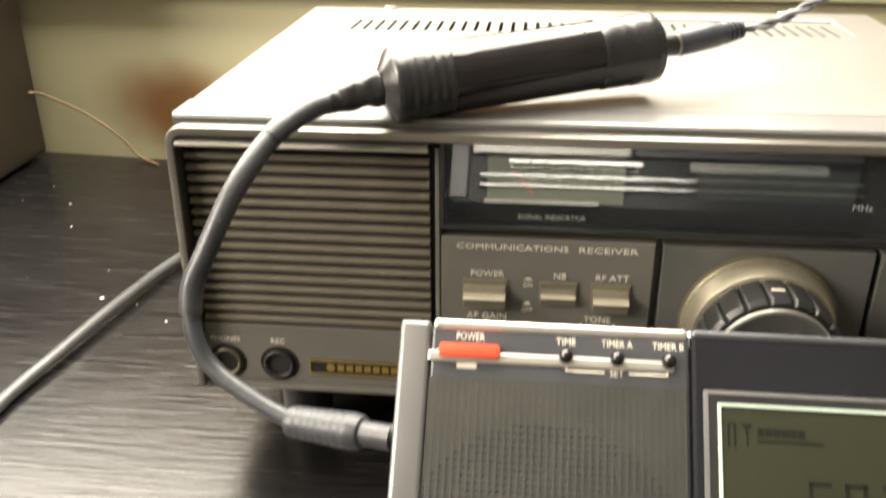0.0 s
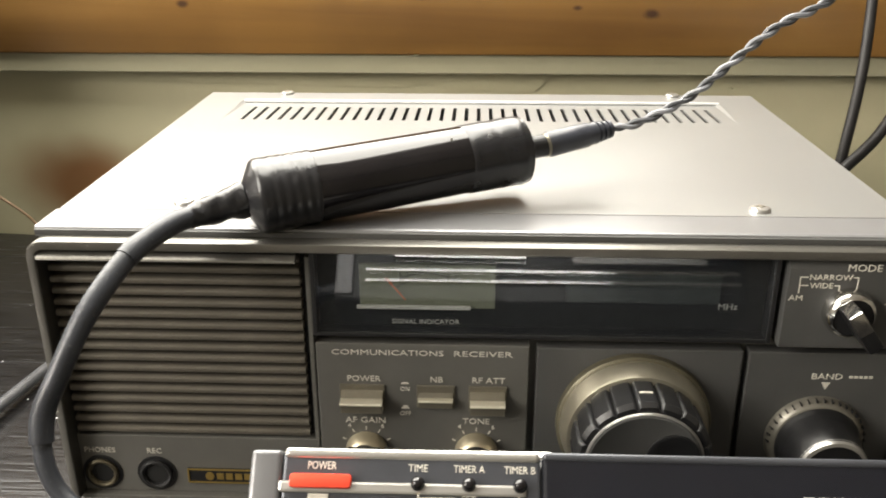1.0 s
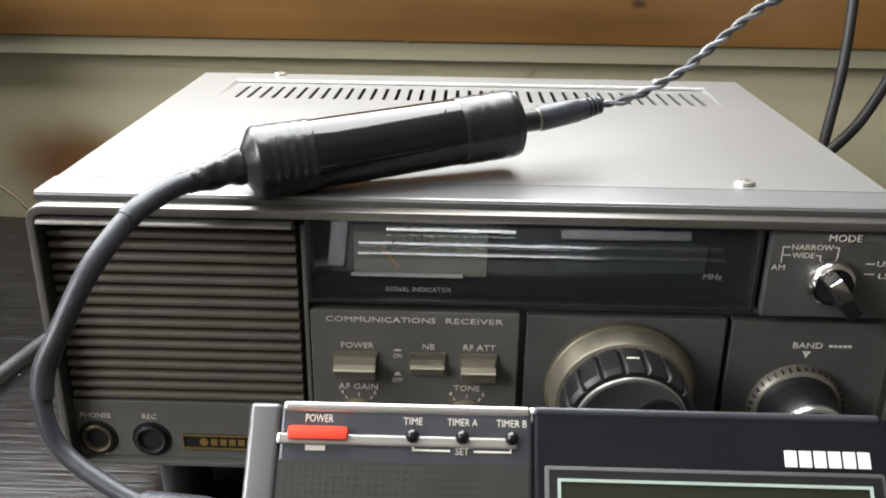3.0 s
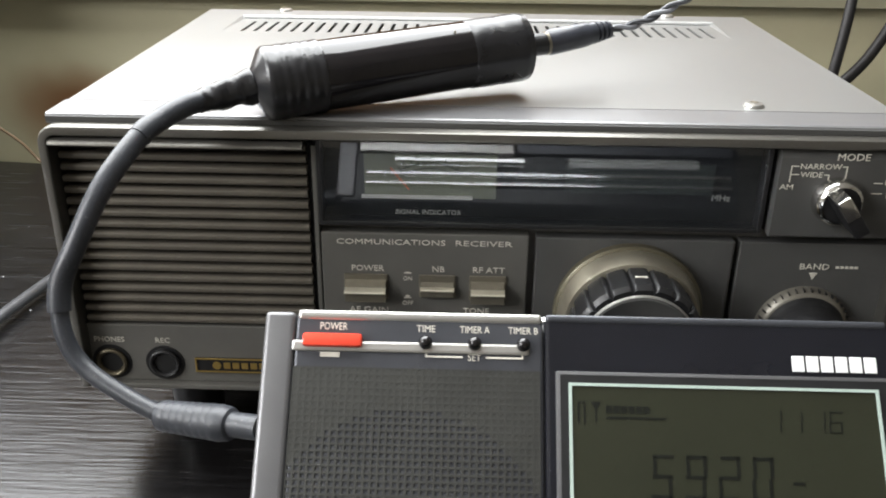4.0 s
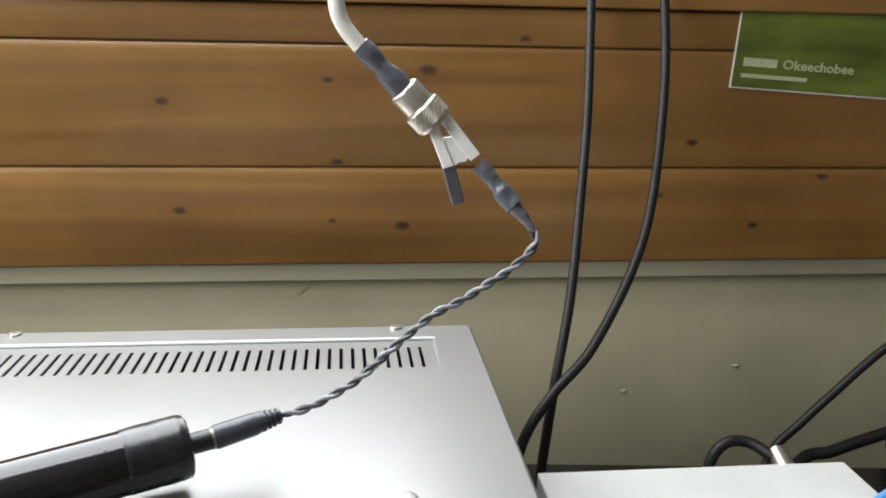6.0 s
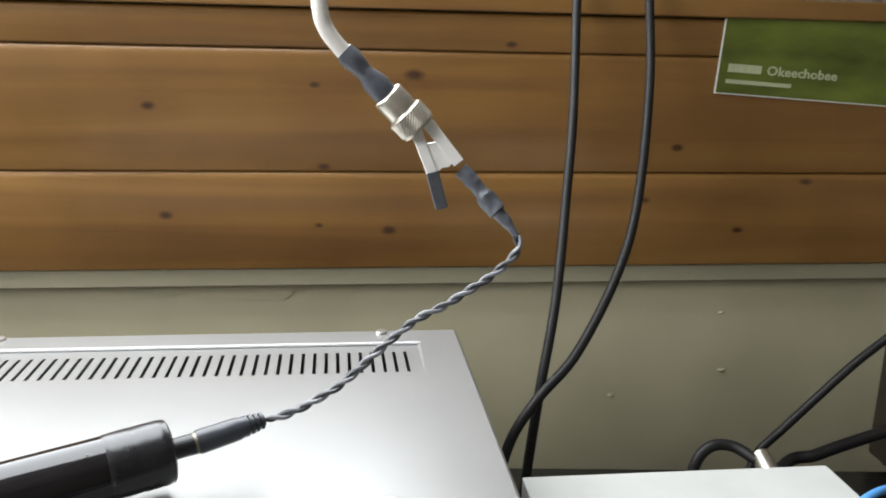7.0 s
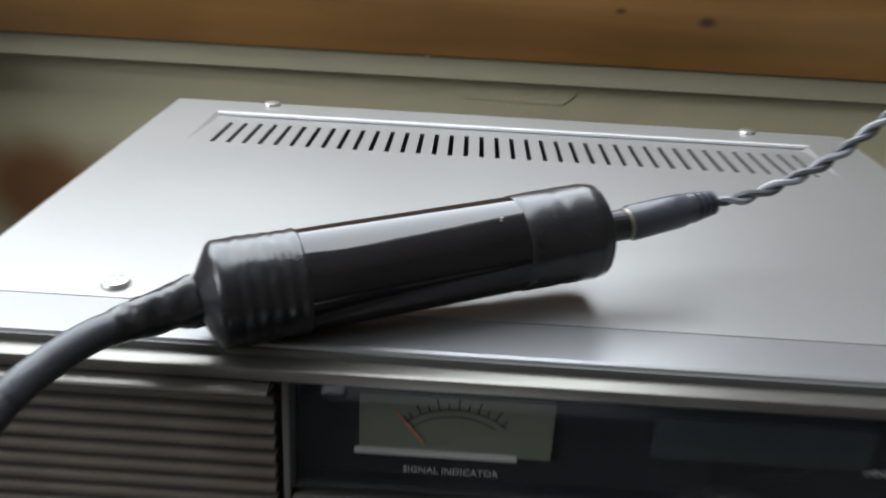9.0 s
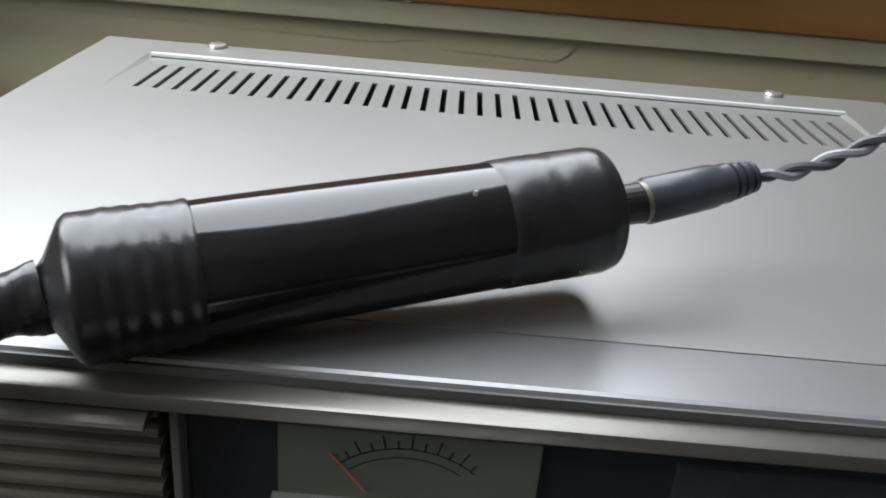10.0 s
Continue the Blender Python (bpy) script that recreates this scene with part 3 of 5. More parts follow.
def moulding():
    """Bronze-silver frame round the top and sides of the front, with rounded upper corners."""
    r, zt, xl, xr = 0.0030, 0.1186, 0.0022, CW - 0.0022
    path = [((xl, 0.0163), (-1, 0)), ((xl, zt - r), (-1, 0))]
    path += [((xl + r - r * math.cos(radians(a)), zt - r + r * math.sin(radians(a))), (-math.cos(radians(a)), math.sin(radians(a)))) for a in (15, 30, 45, 60, 75)]
    path += [((xl + r, zt), (0, 1)), ((xr - r, zt), (0, 1))]
    path += [((xr - r + r * math.sin(radians(a)), zt - r + r * math.cos(radians(a))), (math.sin(radians(a)), math.cos(radians(a)))) for a in (15, 30, 45, 60, 75)]
    path += [((xr, zt - r), (1, 0)), ((xr, 0.0163), (1, 0))]
    prof = [(0.0, 0.0060), (0.0, -0.0056), (0.0004, -0.0060), (0.0026, -0.0060), (0.0031, -0.0058), (0.0034, -0.0050), (0.0034, 0.0080)]
    bm = bmesh.new()
    rings = [[bm.verts.new((p[0] + n[0] * o, y, p[1] + n[1] * o)) for o, y in prof] for p, n in path]
    for a, b in zip(rings, rings[1:]):
        for i in range(len(prof)):
            j = (i + 1) % len(prof)
            bm.faces.new((a[i], a[j], b[j], b[i]))
    bm.faces.new(rings[0])
    bm.faces.new(rings[-1][::-1])
    bmesh.ops.recalc_face_normals(bm, faces=bm.faces[:])
    return bm


part("front_moulding", moulding(), MOULDING, rx, "bronze-silver moulding with a bright ledge", True)
part("chassis", bx(0.004, CW - 0.004, 0.010, CD - 0.004, 0.006, 0.100), VOID, rx)
# boards seen through the slots
for x, y, w in ((0.075, 0.165, 0.03), (0.16, 0.168, 0.05), (0.23, 0.166, 0.02)):
    part("component", bx(x, x + w, y - 0.008, y + 0.008, 0.1, 0.115, 0.001), SILVER_EDGE, rx)
for x in (0.035, CW - 0.035):
    for y, h in ((0.022, 0.0), (0.185, 0.0)):
        bm = bmesh.new()
        lathe(bm, [(0.0085, 0), (0.010, 0.002), (0.011, 0.029)], Matrix.Translation((x, y, -Z0)), 24)
        part("foot", bm, BLACK, rx, "", True)


def screw(x, y, z, r=0.0038):
    bm = bmesh.new()
    lathe(bm, [(r, 0), (r, 0.0006), (r * 0.85, 0.0013), (r * 0.4, 0.0016)], Matrix.Translation((x, y, z)), 20)
    s = part("screw", bm, SILVER_EDGE, rx, "small steel cross-head screw", True)
    bm = bmesh.new()
    box(bm, x - r * 0.4, x + r * 0.4, y - r * 0.08, y + r * 0.1, z + 0.00145, z + 0.00185)
    box(bm, x - r * 0.08, x + r * 0.08, y - r * 0.4, y + r * 0.4, z + 0.00145, z + 0.00187)
    part("recess", bm, NICKEL, s)


for p in ((0.0447, 0.2125), (0.2588, 0.2125), (0.0447, 0.0255), (0.2525, 0.0245)):
    screw(p[0], p[1], CT)

# front bezel and base panel
part("front_panel", bx(0.0024, CW - 0.0024, 0.0035, 0.0095, 0.0160, 0.1180), PANEL, rx, "bronze-grey front panel")
part("bottom_bezel", bx(0.0011, CW - 0.0011, -0.0055, 0.003, 0.0140, 0.0161, 0.0005), PANEL, rx)

# speaker grille of slats
grille = part("speaker_grille", bx(0.0015, 0.0925, 0.0015, 0.0034, 0.0415, 0.1149), VOID, rx, "louvred speaker grille")
def slat_mesh():
    bm = bmesh.new()
    prof = [(0.0012, 0.0014), (-0.0022, 0.0012), (-0.0029, 0.0008), (-0.0031, 0.0003), (-0.0030, -0.0008), (-0.0026, -0.0013), (0.0012, -0.0013)]
    a = [bm.verts.new((0.0030, y, z)) for y, z in prof]
    b = [bm.verts.new((0.0908, y, z)) for y, z in prof]
    for i in range(len(prof)):
        j = (i + 1) % len(prof)
        bm.faces.new((a[i], a[j], b[j], b[i]))
    bm.faces.new(a)
    bm.faces.new(b[::-1])
    bmesh.ops.recalc_face_normals(bm, faces=bm.faces[:])
    return bm
bm = plate(bmesh.new(), [(-0.0020, 0.1154), (0.0100, 0.1154), (0.0104, 0.1158), (0.0100, 0.1164), (0.0076, 0.1176), (-0.0020, 0.1178)], Matrix(((0, 0, 1, 0.0910), (-1, 0, 0, 0), (0, 1, 0, 0), (0, 0, 0, 1))), 0.0880)
part("ledge", bm, MOULDING, grille, "bright ledge over the slats")
first = None
N_SLAT = 17
for k in range(N_SLAT):
    z = 0.1140 - k * (0.1140 - 0.0440) / (N_SLAT - 1)
    if first is None:
        first = part("slat", slat_mesh(), SLAT, grille)
        first.location = (0, 0, z)
    else:
        s = new("slat", first.data)
        s.parent, s.location = grille, (0, 0, z)
part("lower_strip", bx(0.0012, 0.0942, -0.0028, 0.0034, 0.0163, 0.0413, 0.0004), PANEL, rx)
part("divider", bx(0.0928, 0.0944, -0.0028, 0.0034, 0.0414, 0.1149, 0.0003), PANEL, rx)


def jack(x, z, ring, name):
    bm = bmesh.new()
    lathe(bm, [(0.0062, -0.0002), (0.0062, 0.0012), (0.0054, 0.0016), (0.0046, 0.0012), (0.0040, -0.0002)], front(x, z, -0.0028), 28, cap=False)
    j = part(name, bm, ring, rx, "", True)
    bm = bmesh.new()
    lathe(bm, [(0.0041, 0.0), (0.0041, 0.0004)], front(x, z, -0.0028), 24)
    part("hole", bm, VOID, j)
    bm = bmesh.new()
    lathe(bm, [(0.0078, -0.0002), (0.0076, 0.0003), (0.0064, 0.0003)], front(x, z, -0.0028), 28)
    part("rim", bm, BLACK, j)


jack(0.0099, 0.0245, DARK_BRASS, "headphone_jack")
jack(0.0309, 0.0245, BLACK, "recording_jack")
T = -0.0029
words("lettering", "PHONES", 0.0032, front(0.0100, 0.0345, T), LETTER, rx, 0.0118)
words("lettering", "REC", 0.0032, front(0.0309, 0.0345, T), LETTER, rx, 0.0055)
badge = part("badge", bx(0.0430, 0.0800, -0.0036, -0.0027, 0.0212, 0.0274, 0.0003), BLACK, rx, "gold-framed black badge")
bm = bmesh.new()
for c in ((0.0430, 0.0800, 0.0269, 0.0274), (0.0430, 0.0800, 0.0212, 0.0217), (0.0430, 0.0436, 0.0217, 0.0269), (0.0794, 0.0800, 0.0217, 0.0269)):
    box(bm, c[0], c[1], -0.0040, -0.0035, c[2], c[3])
part("badge_frame", bm, BRASS, badge)
part("badge_mark", lathe(bmesh.new(), [(0.0017, 0), (0.0017, 0.0004)], front(0.0515, 0.0243, -0.0036), 16), BRASS, badge)
for k in range(7):
    part("badge_mark", bx(0.0542 + k * 0.0035, 0.0568 + k * 0.0035, -0.0040, -0.0035, 0.0230, 0.0256), BRASS, badge)

# dark window with meter and display
recess = part("display_recess", bx(0.0950, 0.2530, 0.0028, 0.0036, 0.0840, 0.1148), VOID, rx)
bm = bmesh.new()
for c in ((0.0946, 0.0962, 0.0832, 0.1149), (0.2522, 0.2538, 0.0832, 0.1149), (0.0962, 0.2522, 0.0832, 0.0846)):
    box(bm, c[0], c[1], -0.0040, 0.003, c[2], c[3], 0.0003)
part("window_frame", bm, BLACK, rx)
pane = part("window_pane", bx(0.0963, 0.2521, -0.0036, -0.0024, 0.0847, 0.1148), SMOKED, rx, "smoked clear window over the meter")
pane.visible_shadow = False
meter = part("signal_meter", bx(0.1110, 0.1585, 0.0012, 0.0028, 0.0925, 0.1090, 0.0002), METER, rx, "pale signal meter with an orange needle")
bm = bmesh.new()
def arc(bm, cx, cz, r, w, a0, a1, y, n=24):
    for k in range(n):
        t0, t1 = radians(a0 + (a1 - a0) * k / n), radians(a0 + (a1 - a0) * (k + 1) / n)
        q = [(cx + rr * math.cos(t), y, cz + rr * math.sin(t)) for rr, t in ((r, t0), (r, t1), (r + w, t1), (r + w, t0))]
        bm.faces.new([bm.verts.new(p) for p in q])
MC = (0.1345, 0.0868)
arc(bm, *MC, 0.0190, 0.0003, 50, 132, 0.0010)
arc(bm, *MC, 0.0170, 0.00025, 55, 128, 0.0010)
for k in range(12):
    t = radians(130 - k * 7)
    d = Vector((math.cos(t), 0, math.sin(t)))
    s = Vector((math.sin(t), 0, -math.cos(t))) * 0.00018
    o = Vector((MC[0], 0.0010, MC[1]))
    q = [o + d * 0.0193 - s, o + d * 0.0193 + s, o + d * (0.0222 if k % 2 == 0 else 0.0210) + s, o + d * (0.0222 if k % 2 == 0 else 0.0210) - s]
    bm.faces.new([bm.verts.new(p) for p in q])
part("scale", bm, SEGMENT, meter)
bm = bmesh.new()
t = radians(129)
d, s, o = Vector((math.cos(t), 0, math.sin(t))), Vector((math.sin(t), 0, -math.cos(t))) * 0.0002, Vector((MC[0], 0.0004, MC[1]))
q = [o + d * 0.0118 - s, o + d * 0.0118 + s, o + d * 0.0225 + s, o + d * 0.0225 - s]
bm.faces.new([bm.verts.new(p) for p in q])
part("needle", bm, NEEDLE, meter)
part("meter_ledge", bx(0.1100, 0.1500, -0.0005, 0.0011, 0.0927, 0.0936), LETTER, meter)
# the display's grey is raised to paint in a reflection over it
part("frequency_display", bx(0.1830, 0.2360, 0.0012, 0.0028, 0.0955, 0.1070, 0.0002), mat("display_filter", (0.050, 0.056, 0.052), 0.25), rx, "dark unlit frequency display")
words("lettering", "SIGNAL INDICATOR", 0.0026, front(0.1340, 0.0863, 0.0026), LETTER, rx, 0.0240)
words("lettering", "MHz", 0.0034, front(0.2395, 0.0940, 0.0026), LETTER, rx, 0.0066)

# raised control panels
part("switch_panel", bx(0.0948, 0.1710, -0.0026, 0.0034, 0.0163, 0.0797, 0.0005), PANEL, rx)
part("tuning_panel", bx(0.1737, 0.2457, -0.0026, 0.0034, 0.0163, 0.0792, 0.0005), PANEL_B, rx)
part("band_panel", bx(0.2479, 0.3025, -0.0026, 0.0034, 0.0163, 0.0790, 0.0005), PANEL_B, rx)
bm = plate(bmesh.new(), [(-0.0034, 0.0834), (0.0068, 0.0834), (0.0074, 0.0840), (0.0074, 0.1130), (0.0050, 0.1158), (-0.0034, 0.1158)], Matrix(((0, 0, 1, 0.3018), (-1, 0, 0, 0), (0, 1, 0, 0), (0, 0, 0, 1))), 0.0463)
part("mode_panel", bm, PANEL_B, rx, "raised panel with a broad chamfered top edge")
words("lettering", "COMMUNICATIONS", 0.0030, front(0.1205, 0.0762, T), LETTER, rx, 0.0400)
words("lettering", "RECEIVER", 0.0030, front(0.1545, 0.0762, T), LETTER, rx, 0.0208)
words("lettering", "POWER", 0.0033, front(0.1117, 0.0655, T), LETTER, rx, 0.0120)
words("lettering", "NB", 0.0033, front(0.1380, 0.0655, T), LETTER, rx, 0.0045)
words("lettering", "RF ATT", 0.0033, front(0.1567, 0.0655, T), LETTER, rx, 0.0118)
words("lettering", "ON", 0.0025, front(0.1266, 0.0615, T), LETTER, rx, 0.0033)
words("lettering", "OFF", 0.0025, front(0.1266, 0.0512, T), LETTER, rx, 0.0040)
words("lettering", "AF GAIN", 0.0034, front(0.1119, 0.0480, T), LETTER, rx, 0.0148)
words("lettering", "TONE", 0.0034, front(0.1525, 0.0483, T), LETTER, rx, 0.0098)
bm = bmesh.new()
box(bm, 0.1252, 0.1280, T, -0.0025, 0.0636, 0.0639)
box(bm, 0.1258, 0.1274, T, -0.0025, 0.0639, 0.0642)
box(bm, 0.1252, 0.1280, T, -0.0025, 0.0533, 0.0536)
box(bm, 0.1258, 0.1274, T, -0.0025, 0.0536, 0.0545)
part("switch_symbol", bm, LETTER, rx)


def push_button(x0, x1, z0, z1, out):
    bm = bmesh.new()
    box(bm, x0 - 0.0006, x1 + 0.0006, -0.0034, -0.0024, z0 - 0.0006, z1 + 0.0022, 0.0003)
    b = part("push_button", bm, BUTTON, rx, "champagne metal push button")
    bm = bmesh.new()
    prof = [(-0.0030, z1 + 0.0004), (-0.0026 - out * 0.25, z1 - 0.0004), (-0.0026 - out * 0.45, z1 - 0.0022), (-0.0026 - out * 0.8, z1 - 0.0034), (-0.0026 - out * 0.8, z0), (-0.0030, z0)]
    a = [bm.verts.new((x0, y, z)) for y, z in prof]
    c = [bm.verts.new((x1, y, z)) for y, z in prof]
    for i in range(len(prof)):
        j = (i + 1) % len(prof)
        bm.faces.new((a[i], a[j], c[j], c[i]))
    bm.faces.new(a)
    bm.faces.new(c[::-1])
    bmesh.ops.recalc_face_normals(bm, faces=bm.faces[:])
    bmesh.ops.bevel(bm, geom=bm.edges[:], offset=0.0002, segments=1, affect="EDGES")
    part("cap", bm, BUTTON, b)
    bm = plate(bmesh.new(), [(-0.0020, z1 - 0.0021), (0.0038, z1 - 0.0025), (0.0042, z1 - 0.0029), (0.0040, z1 - 0.0034), (-0.0020, z1 - 0.0034)], Matrix(((0, 0, 1, x1), (-1, 0, 0, 0.0010 - out), (0, 1, 0, 0), (0, 0, 0, 1))), x1 - x0)
    part("lip", bm, LIP_HIGHLIGHT, b, "button lip, coloured bright for its highlight")


push_button(0.1034, 0.1186, 0.0535, 0.0610, 0.0060)
push_button(0.1314, 0.1440, 0.0548, 0.0610, 0.0030)
push_button(0.1502, 0.1628, 0.0535, 0.0610, 0.0060)


def small_knob(x, z, marks):
    k = part("rotary_knob", lathe(bmesh.new(), [(0.0064, 0), (0.0062, 0.0075), (0.0060, 0.0150), (0.0053, 0.0158)], front(x, z, -0.0026), 36), BLACK, rx, "", True)
    part("collar", lathe(bmesh.new(), [(0.0079, 0.0), (0.0078, 0.0030), (0.0070, 0.0056), (0.0061, 0.0064)], front(x, z, -0.0026), 36), GOLD, k, "champagne metal collar", True)
    part("rim", lathe(bmesh.new(), [(0.0062, 0.0140), (0.0059, 0.0158), (0.0052, 0.0160)], front(x, z, -0.0026), 36), CHROME, k, "", True)
    bm = bmesh.new()
    for a in (-60, -30, 0, 30, 60):
        r = Matrix.Rotation(radians(-a), 4, "Z")
        plate(bm, [(-0.0002, 0.0088), (0.0002, 0.0088), (0.0002, 0.0102), (-0.0002, 0.0102)], front(x, z, T) @ r, 0.0003)
    part("scale_marks", bm, LETTER, k)
    for a, n in marks:
        t = radians(90 - a)
        words("numeral", n, 0.0026, front(x + 0.0122 * math.cos(t), z + 0.0122 * math.sin(t), T), LETTER, k)


small_knob(0.1119, 0.0350, ((-30, "4"), (30, "6")))
small_knob(0.1526, 0.0353, ((-30, "4"), (30, "6")))


def flutes(r, h0, h1, n, m, depth, seg=6, chamfer=0.0015, narrow=1.0):
    """A fluted cylinder."""
    prof = []
    for k in range(n * seg):
        a = 2 * math.pi * k / (n * seg)
        f = min(1.0, abs(math.sin(a * n / 2)) * narrow) ** 0.5
        prof.append((a, r - depth * (1 - f)))
    tmp = bmesh.new()
    rings = []
    for h, s in ((h0, 1.0), (h1 - chamfer, 1.0), (h1, 1 - chamfer / r)):
        rings.append([tmp.verts.new((rr * s * math.cos(a), rr * s * math.sin(a), h)) for a, rr in prof])
    for a, b in zip(rings, rings[1:]):
        for k in range(len(a)):
            j = (k + 1) % len(a)
            tmp.faces.new((a[k], a[j], b[j], b[k]))
    tmp.faces.new(rings[-1])
    tmp.transform(m)
    return tmp


KX, KZ = 0.2090, 0.0500
m = front(KX, KZ, -0.0026)
knob = part("tuning_knob", flutes(0.0234, 0.002, 0.0262, 18, m, 0.0017, 16, 0.0015, 2.4), BLACK, rx, "large black fluted tuning knob", True)
part("skirt", lathe(bmesh.new(), [(0.0277, 0.0), (0.0277, 0.0030), (0.0270, 0.0038), (0.0252, 0.0044)], m, 64), SKIRT, knob, "champagne metal skirt", True)
part("ring", lathe(bmesh.new(), [(0.0266, 0.0034), (0.0264, 0.0048), (0.0250, 0.0104), (0.0246, 0.0114), (0.0234, 0.0116)], m, 64), RING, knob, "champagne metal ring", True)
part("face", lathe(bmesh.new(), [(0.0196, 0.0261), (0.0192, 0.0271), (0.0186, 0.0273), (0.0180, 0.0269)], m, 48), PANEL_B, knob, "", True)
part("face_rim", lathe(bmesh.new(), [(0.0202, 0.0260), (0.0199, 0.0269), (0.0195, 0.0271)], m, 48, cap=False), SILVER_EDGE, knob, "", True)
part("index_mark", bx(KX - 0.0022, KX + 0.0022, -0.0222, -0.0214, KZ + 0.0230, KZ + 0.0237, 0.0001), LETTER, knob)
part("finger_dimple", lathe(bmesh.new(), [(0.0092, 0.0265), (0.0090, 0.0275), (0.0083, 0.0278), (0.0066, 0.0273), (0.003, 0.0269)], m @ Matrix.Translation((0.0092, 0.0030, 0)), 36), BLACK, knob, "", True)

BXK, BZK = 0.2746, 0.0444
m = front(BXK, BZK, -0.0026)
band = part("band_knob", lathe(bmesh.new(), [(0.0152, 0.0040), (0.0146, 0.0060), (0.0140, 0.0072), (0.0141, 0.0078), (0.0135, 0.0090), (0.0136, 0.0096), (0.0131, 0.0112), (0.0132, 0.0118), (0.0127, 0.0140), (0.0122, 0.0196), (0.0111, 0.0207)], m, 56), BLACK, rx, "black band selector knob", True)
part("dial", lathe(bmesh.new(), [(0.0175, 0.0), (0.0175, 0.0015), (0.0158, 0.0042), (0.0150, 0.0046)], m, 56), DIAL, band, "silver dial ring with dark marks", True)
part("rim", lathe(bmesh.new(), [(0.0123, 0.0192), (0.0116, 0.0208), (0.0104, 0.0211)], m, 40, cap=False), SILVER_EDGE, band, "", True)
part("cap", lathe(bmesh.new(), [(0.0101, 0.0200), (0.0100, 0.0209)], m, 40), BLACK, band, "", True)
bm = bmesh.new()
for k in range(30):
    a = radians(180 - k * 9.3)
    rot = Matrix.Rotation(a - radians(90), 4, "Z")
    plate(bm, [(-0.00022, 0.0166), (0.00022, 0.0166), (0.00022, 0.0175), (-0.00022, 0.0175)], m @ rot @ Matrix.Translation((0, 0, 0.0036)), 0.002)
part("dial_marks", bm, BLACK, band)
words("lettering", "BAND", 0.0033, front(0.2758, 0.0698, T), LETTER, rx, 0.0107)
bm = bmesh.new()
for k in range(5):
    box(bm, 0.2836 + k * 0.0017, 0.2848 + k * 0.0017, T, -0.0025, 0.0693, 0.0702)
part("small_print", bm, LETTER, rx)
plate_bm = plate(bmesh.new(), [(-0.0015, 0.0014), (0, -0.0014), (0.0015, 0.0014)], front(0.2758, 0.0660, T), 0.0003)
part("pointer_mark", plate_bm, LETTER, rx)

m = front(0.2764, 0.0978, -0.0074)
mode = part("mode_knob", lathe(bmesh.new(), [(0.0076, 0), (0.0074, 0.0035), (0.0066, 0.0050)], m, 40), BLACK, rx, "metal mode selector knob with a lever", True)
part("rim", lathe(bmesh.new(), [(0.0086, 0.0000), (0.0085, 0.0024), (0.0076, 0.0050), (0.0066, 0.0056)], m, 40, cap=False), CHROME, mode, "", True)
part("lever", merge(bmesh.new(), bx(-0.0026, 0.0026, -0.0090, 0.0066, 0.003, 0.0150, 0.0009), m @ Matrix.Rotation(radians(36), 4, "Z")), BLACK, mode, "", True)
part("lever_face", merge(bmesh.new(), bx(-0.0024, 0.0024, -0.0015, 0.0070, 0.0060, 0.0154, 0.0006), m @ Matrix.Rotation(radians(36), 4, "Z")), CHROME, mode, "", True)
T2, RISE, SHIFT = -0.0077, 0.0034, -0.0024
words("lettering", "MODE", 0.0036, front(0.2819 + SHIFT, 0.1101 + RISE, T2), LETTER, rx, 0.0110)
words("lettering", "NARROW", 0.0028, front(0.2714 + SHIFT, 0.1066 + RISE, T2), LETTER, rx, 0.0140)
words("lettering", "WIDE", 0.0028, front(0.2687 + SHIFT, 0.1036 + RISE, T2), LETTER, rx, 0.0076)
words("lettering", "AM", 0.0028, front(0.2609 + SHIFT, 0.0990 + RISE, T2), LETTER, rx, 0.0046)
words("lettering", "USB", 0.0028, front(0.2975 + SHIFT, 0.1010 + RISE, T2), LETTER, rx, 0.0066)
words("lettering", "LSB", 0.0028, front(0.2985 + SHIFT, 0.0965 + RISE, T2), LETTER, rx, 0.0060)
bm = bmesh.new()
for c in ((0.2614, 0.2640, 0.1065, 0.1068), (0.2614, 0.2617, 0.1008, 0.1065), (0.2617, 0.2644, 0.1035, 0.1038), (0.2788, 0.2806, 0.1065, 0.1068),
          (0.2803, 0.2806, 0.1025, 0.1065), (0.2730, 0.2748, 0.1035, 0.1038), (0.2745, 0.2748, 0.1015, 0.1035), (0.2905, 0.2935, 0.1008, 0.1011), (0.2905, 0.2940, 0.0970, 0.0973)):
    box(bm, c[0] + SHIFT, c[1] + SHIFT, T2, -0.0072, c[2] + RISE, c[3] + RISE)
part("guide_lines", bm, LETTER, rx)

# the whole front sits a little behind the lip of the cover
UPPER = ("display_recess", "window_frame", "window_pane", "signal_meter", "frequency_display", "switch_panel", "tuning_panel", "band_panel", "mode_panel", "switch_symbol",
         "push_button", "rotary_knob", "tuning_knob", "band_knob", "small_print", "pointer_mark", "mode_knob", "guide_lines")
for o in rx.children:
    n = o.name.split(".")[0]
    if n not in ("cover", "vent_edge", "front_trim", "trim_step", "front_moulding", "chassis", "component", "foot", "screw"):
        o.location.y += 0.0028
    if n in UPPER or (n == "lettering" and o.data.vertices[0].co.x > 0.09):
        o.location.z += 0.0022
# ---------------------------------------------------------------- portable radio leaning on its stand
RECLINE = 42
fm = Matrix.Translation((0.0908, -0.0784, 0.1126)) @ Matrix.Rotation(radians(90 - RECLINE), 4, "X")
pr = thing("portable_radio", (0, 0, 0), "dark grey portable radio with red button, leaning on its stand", "radio", m=fm)
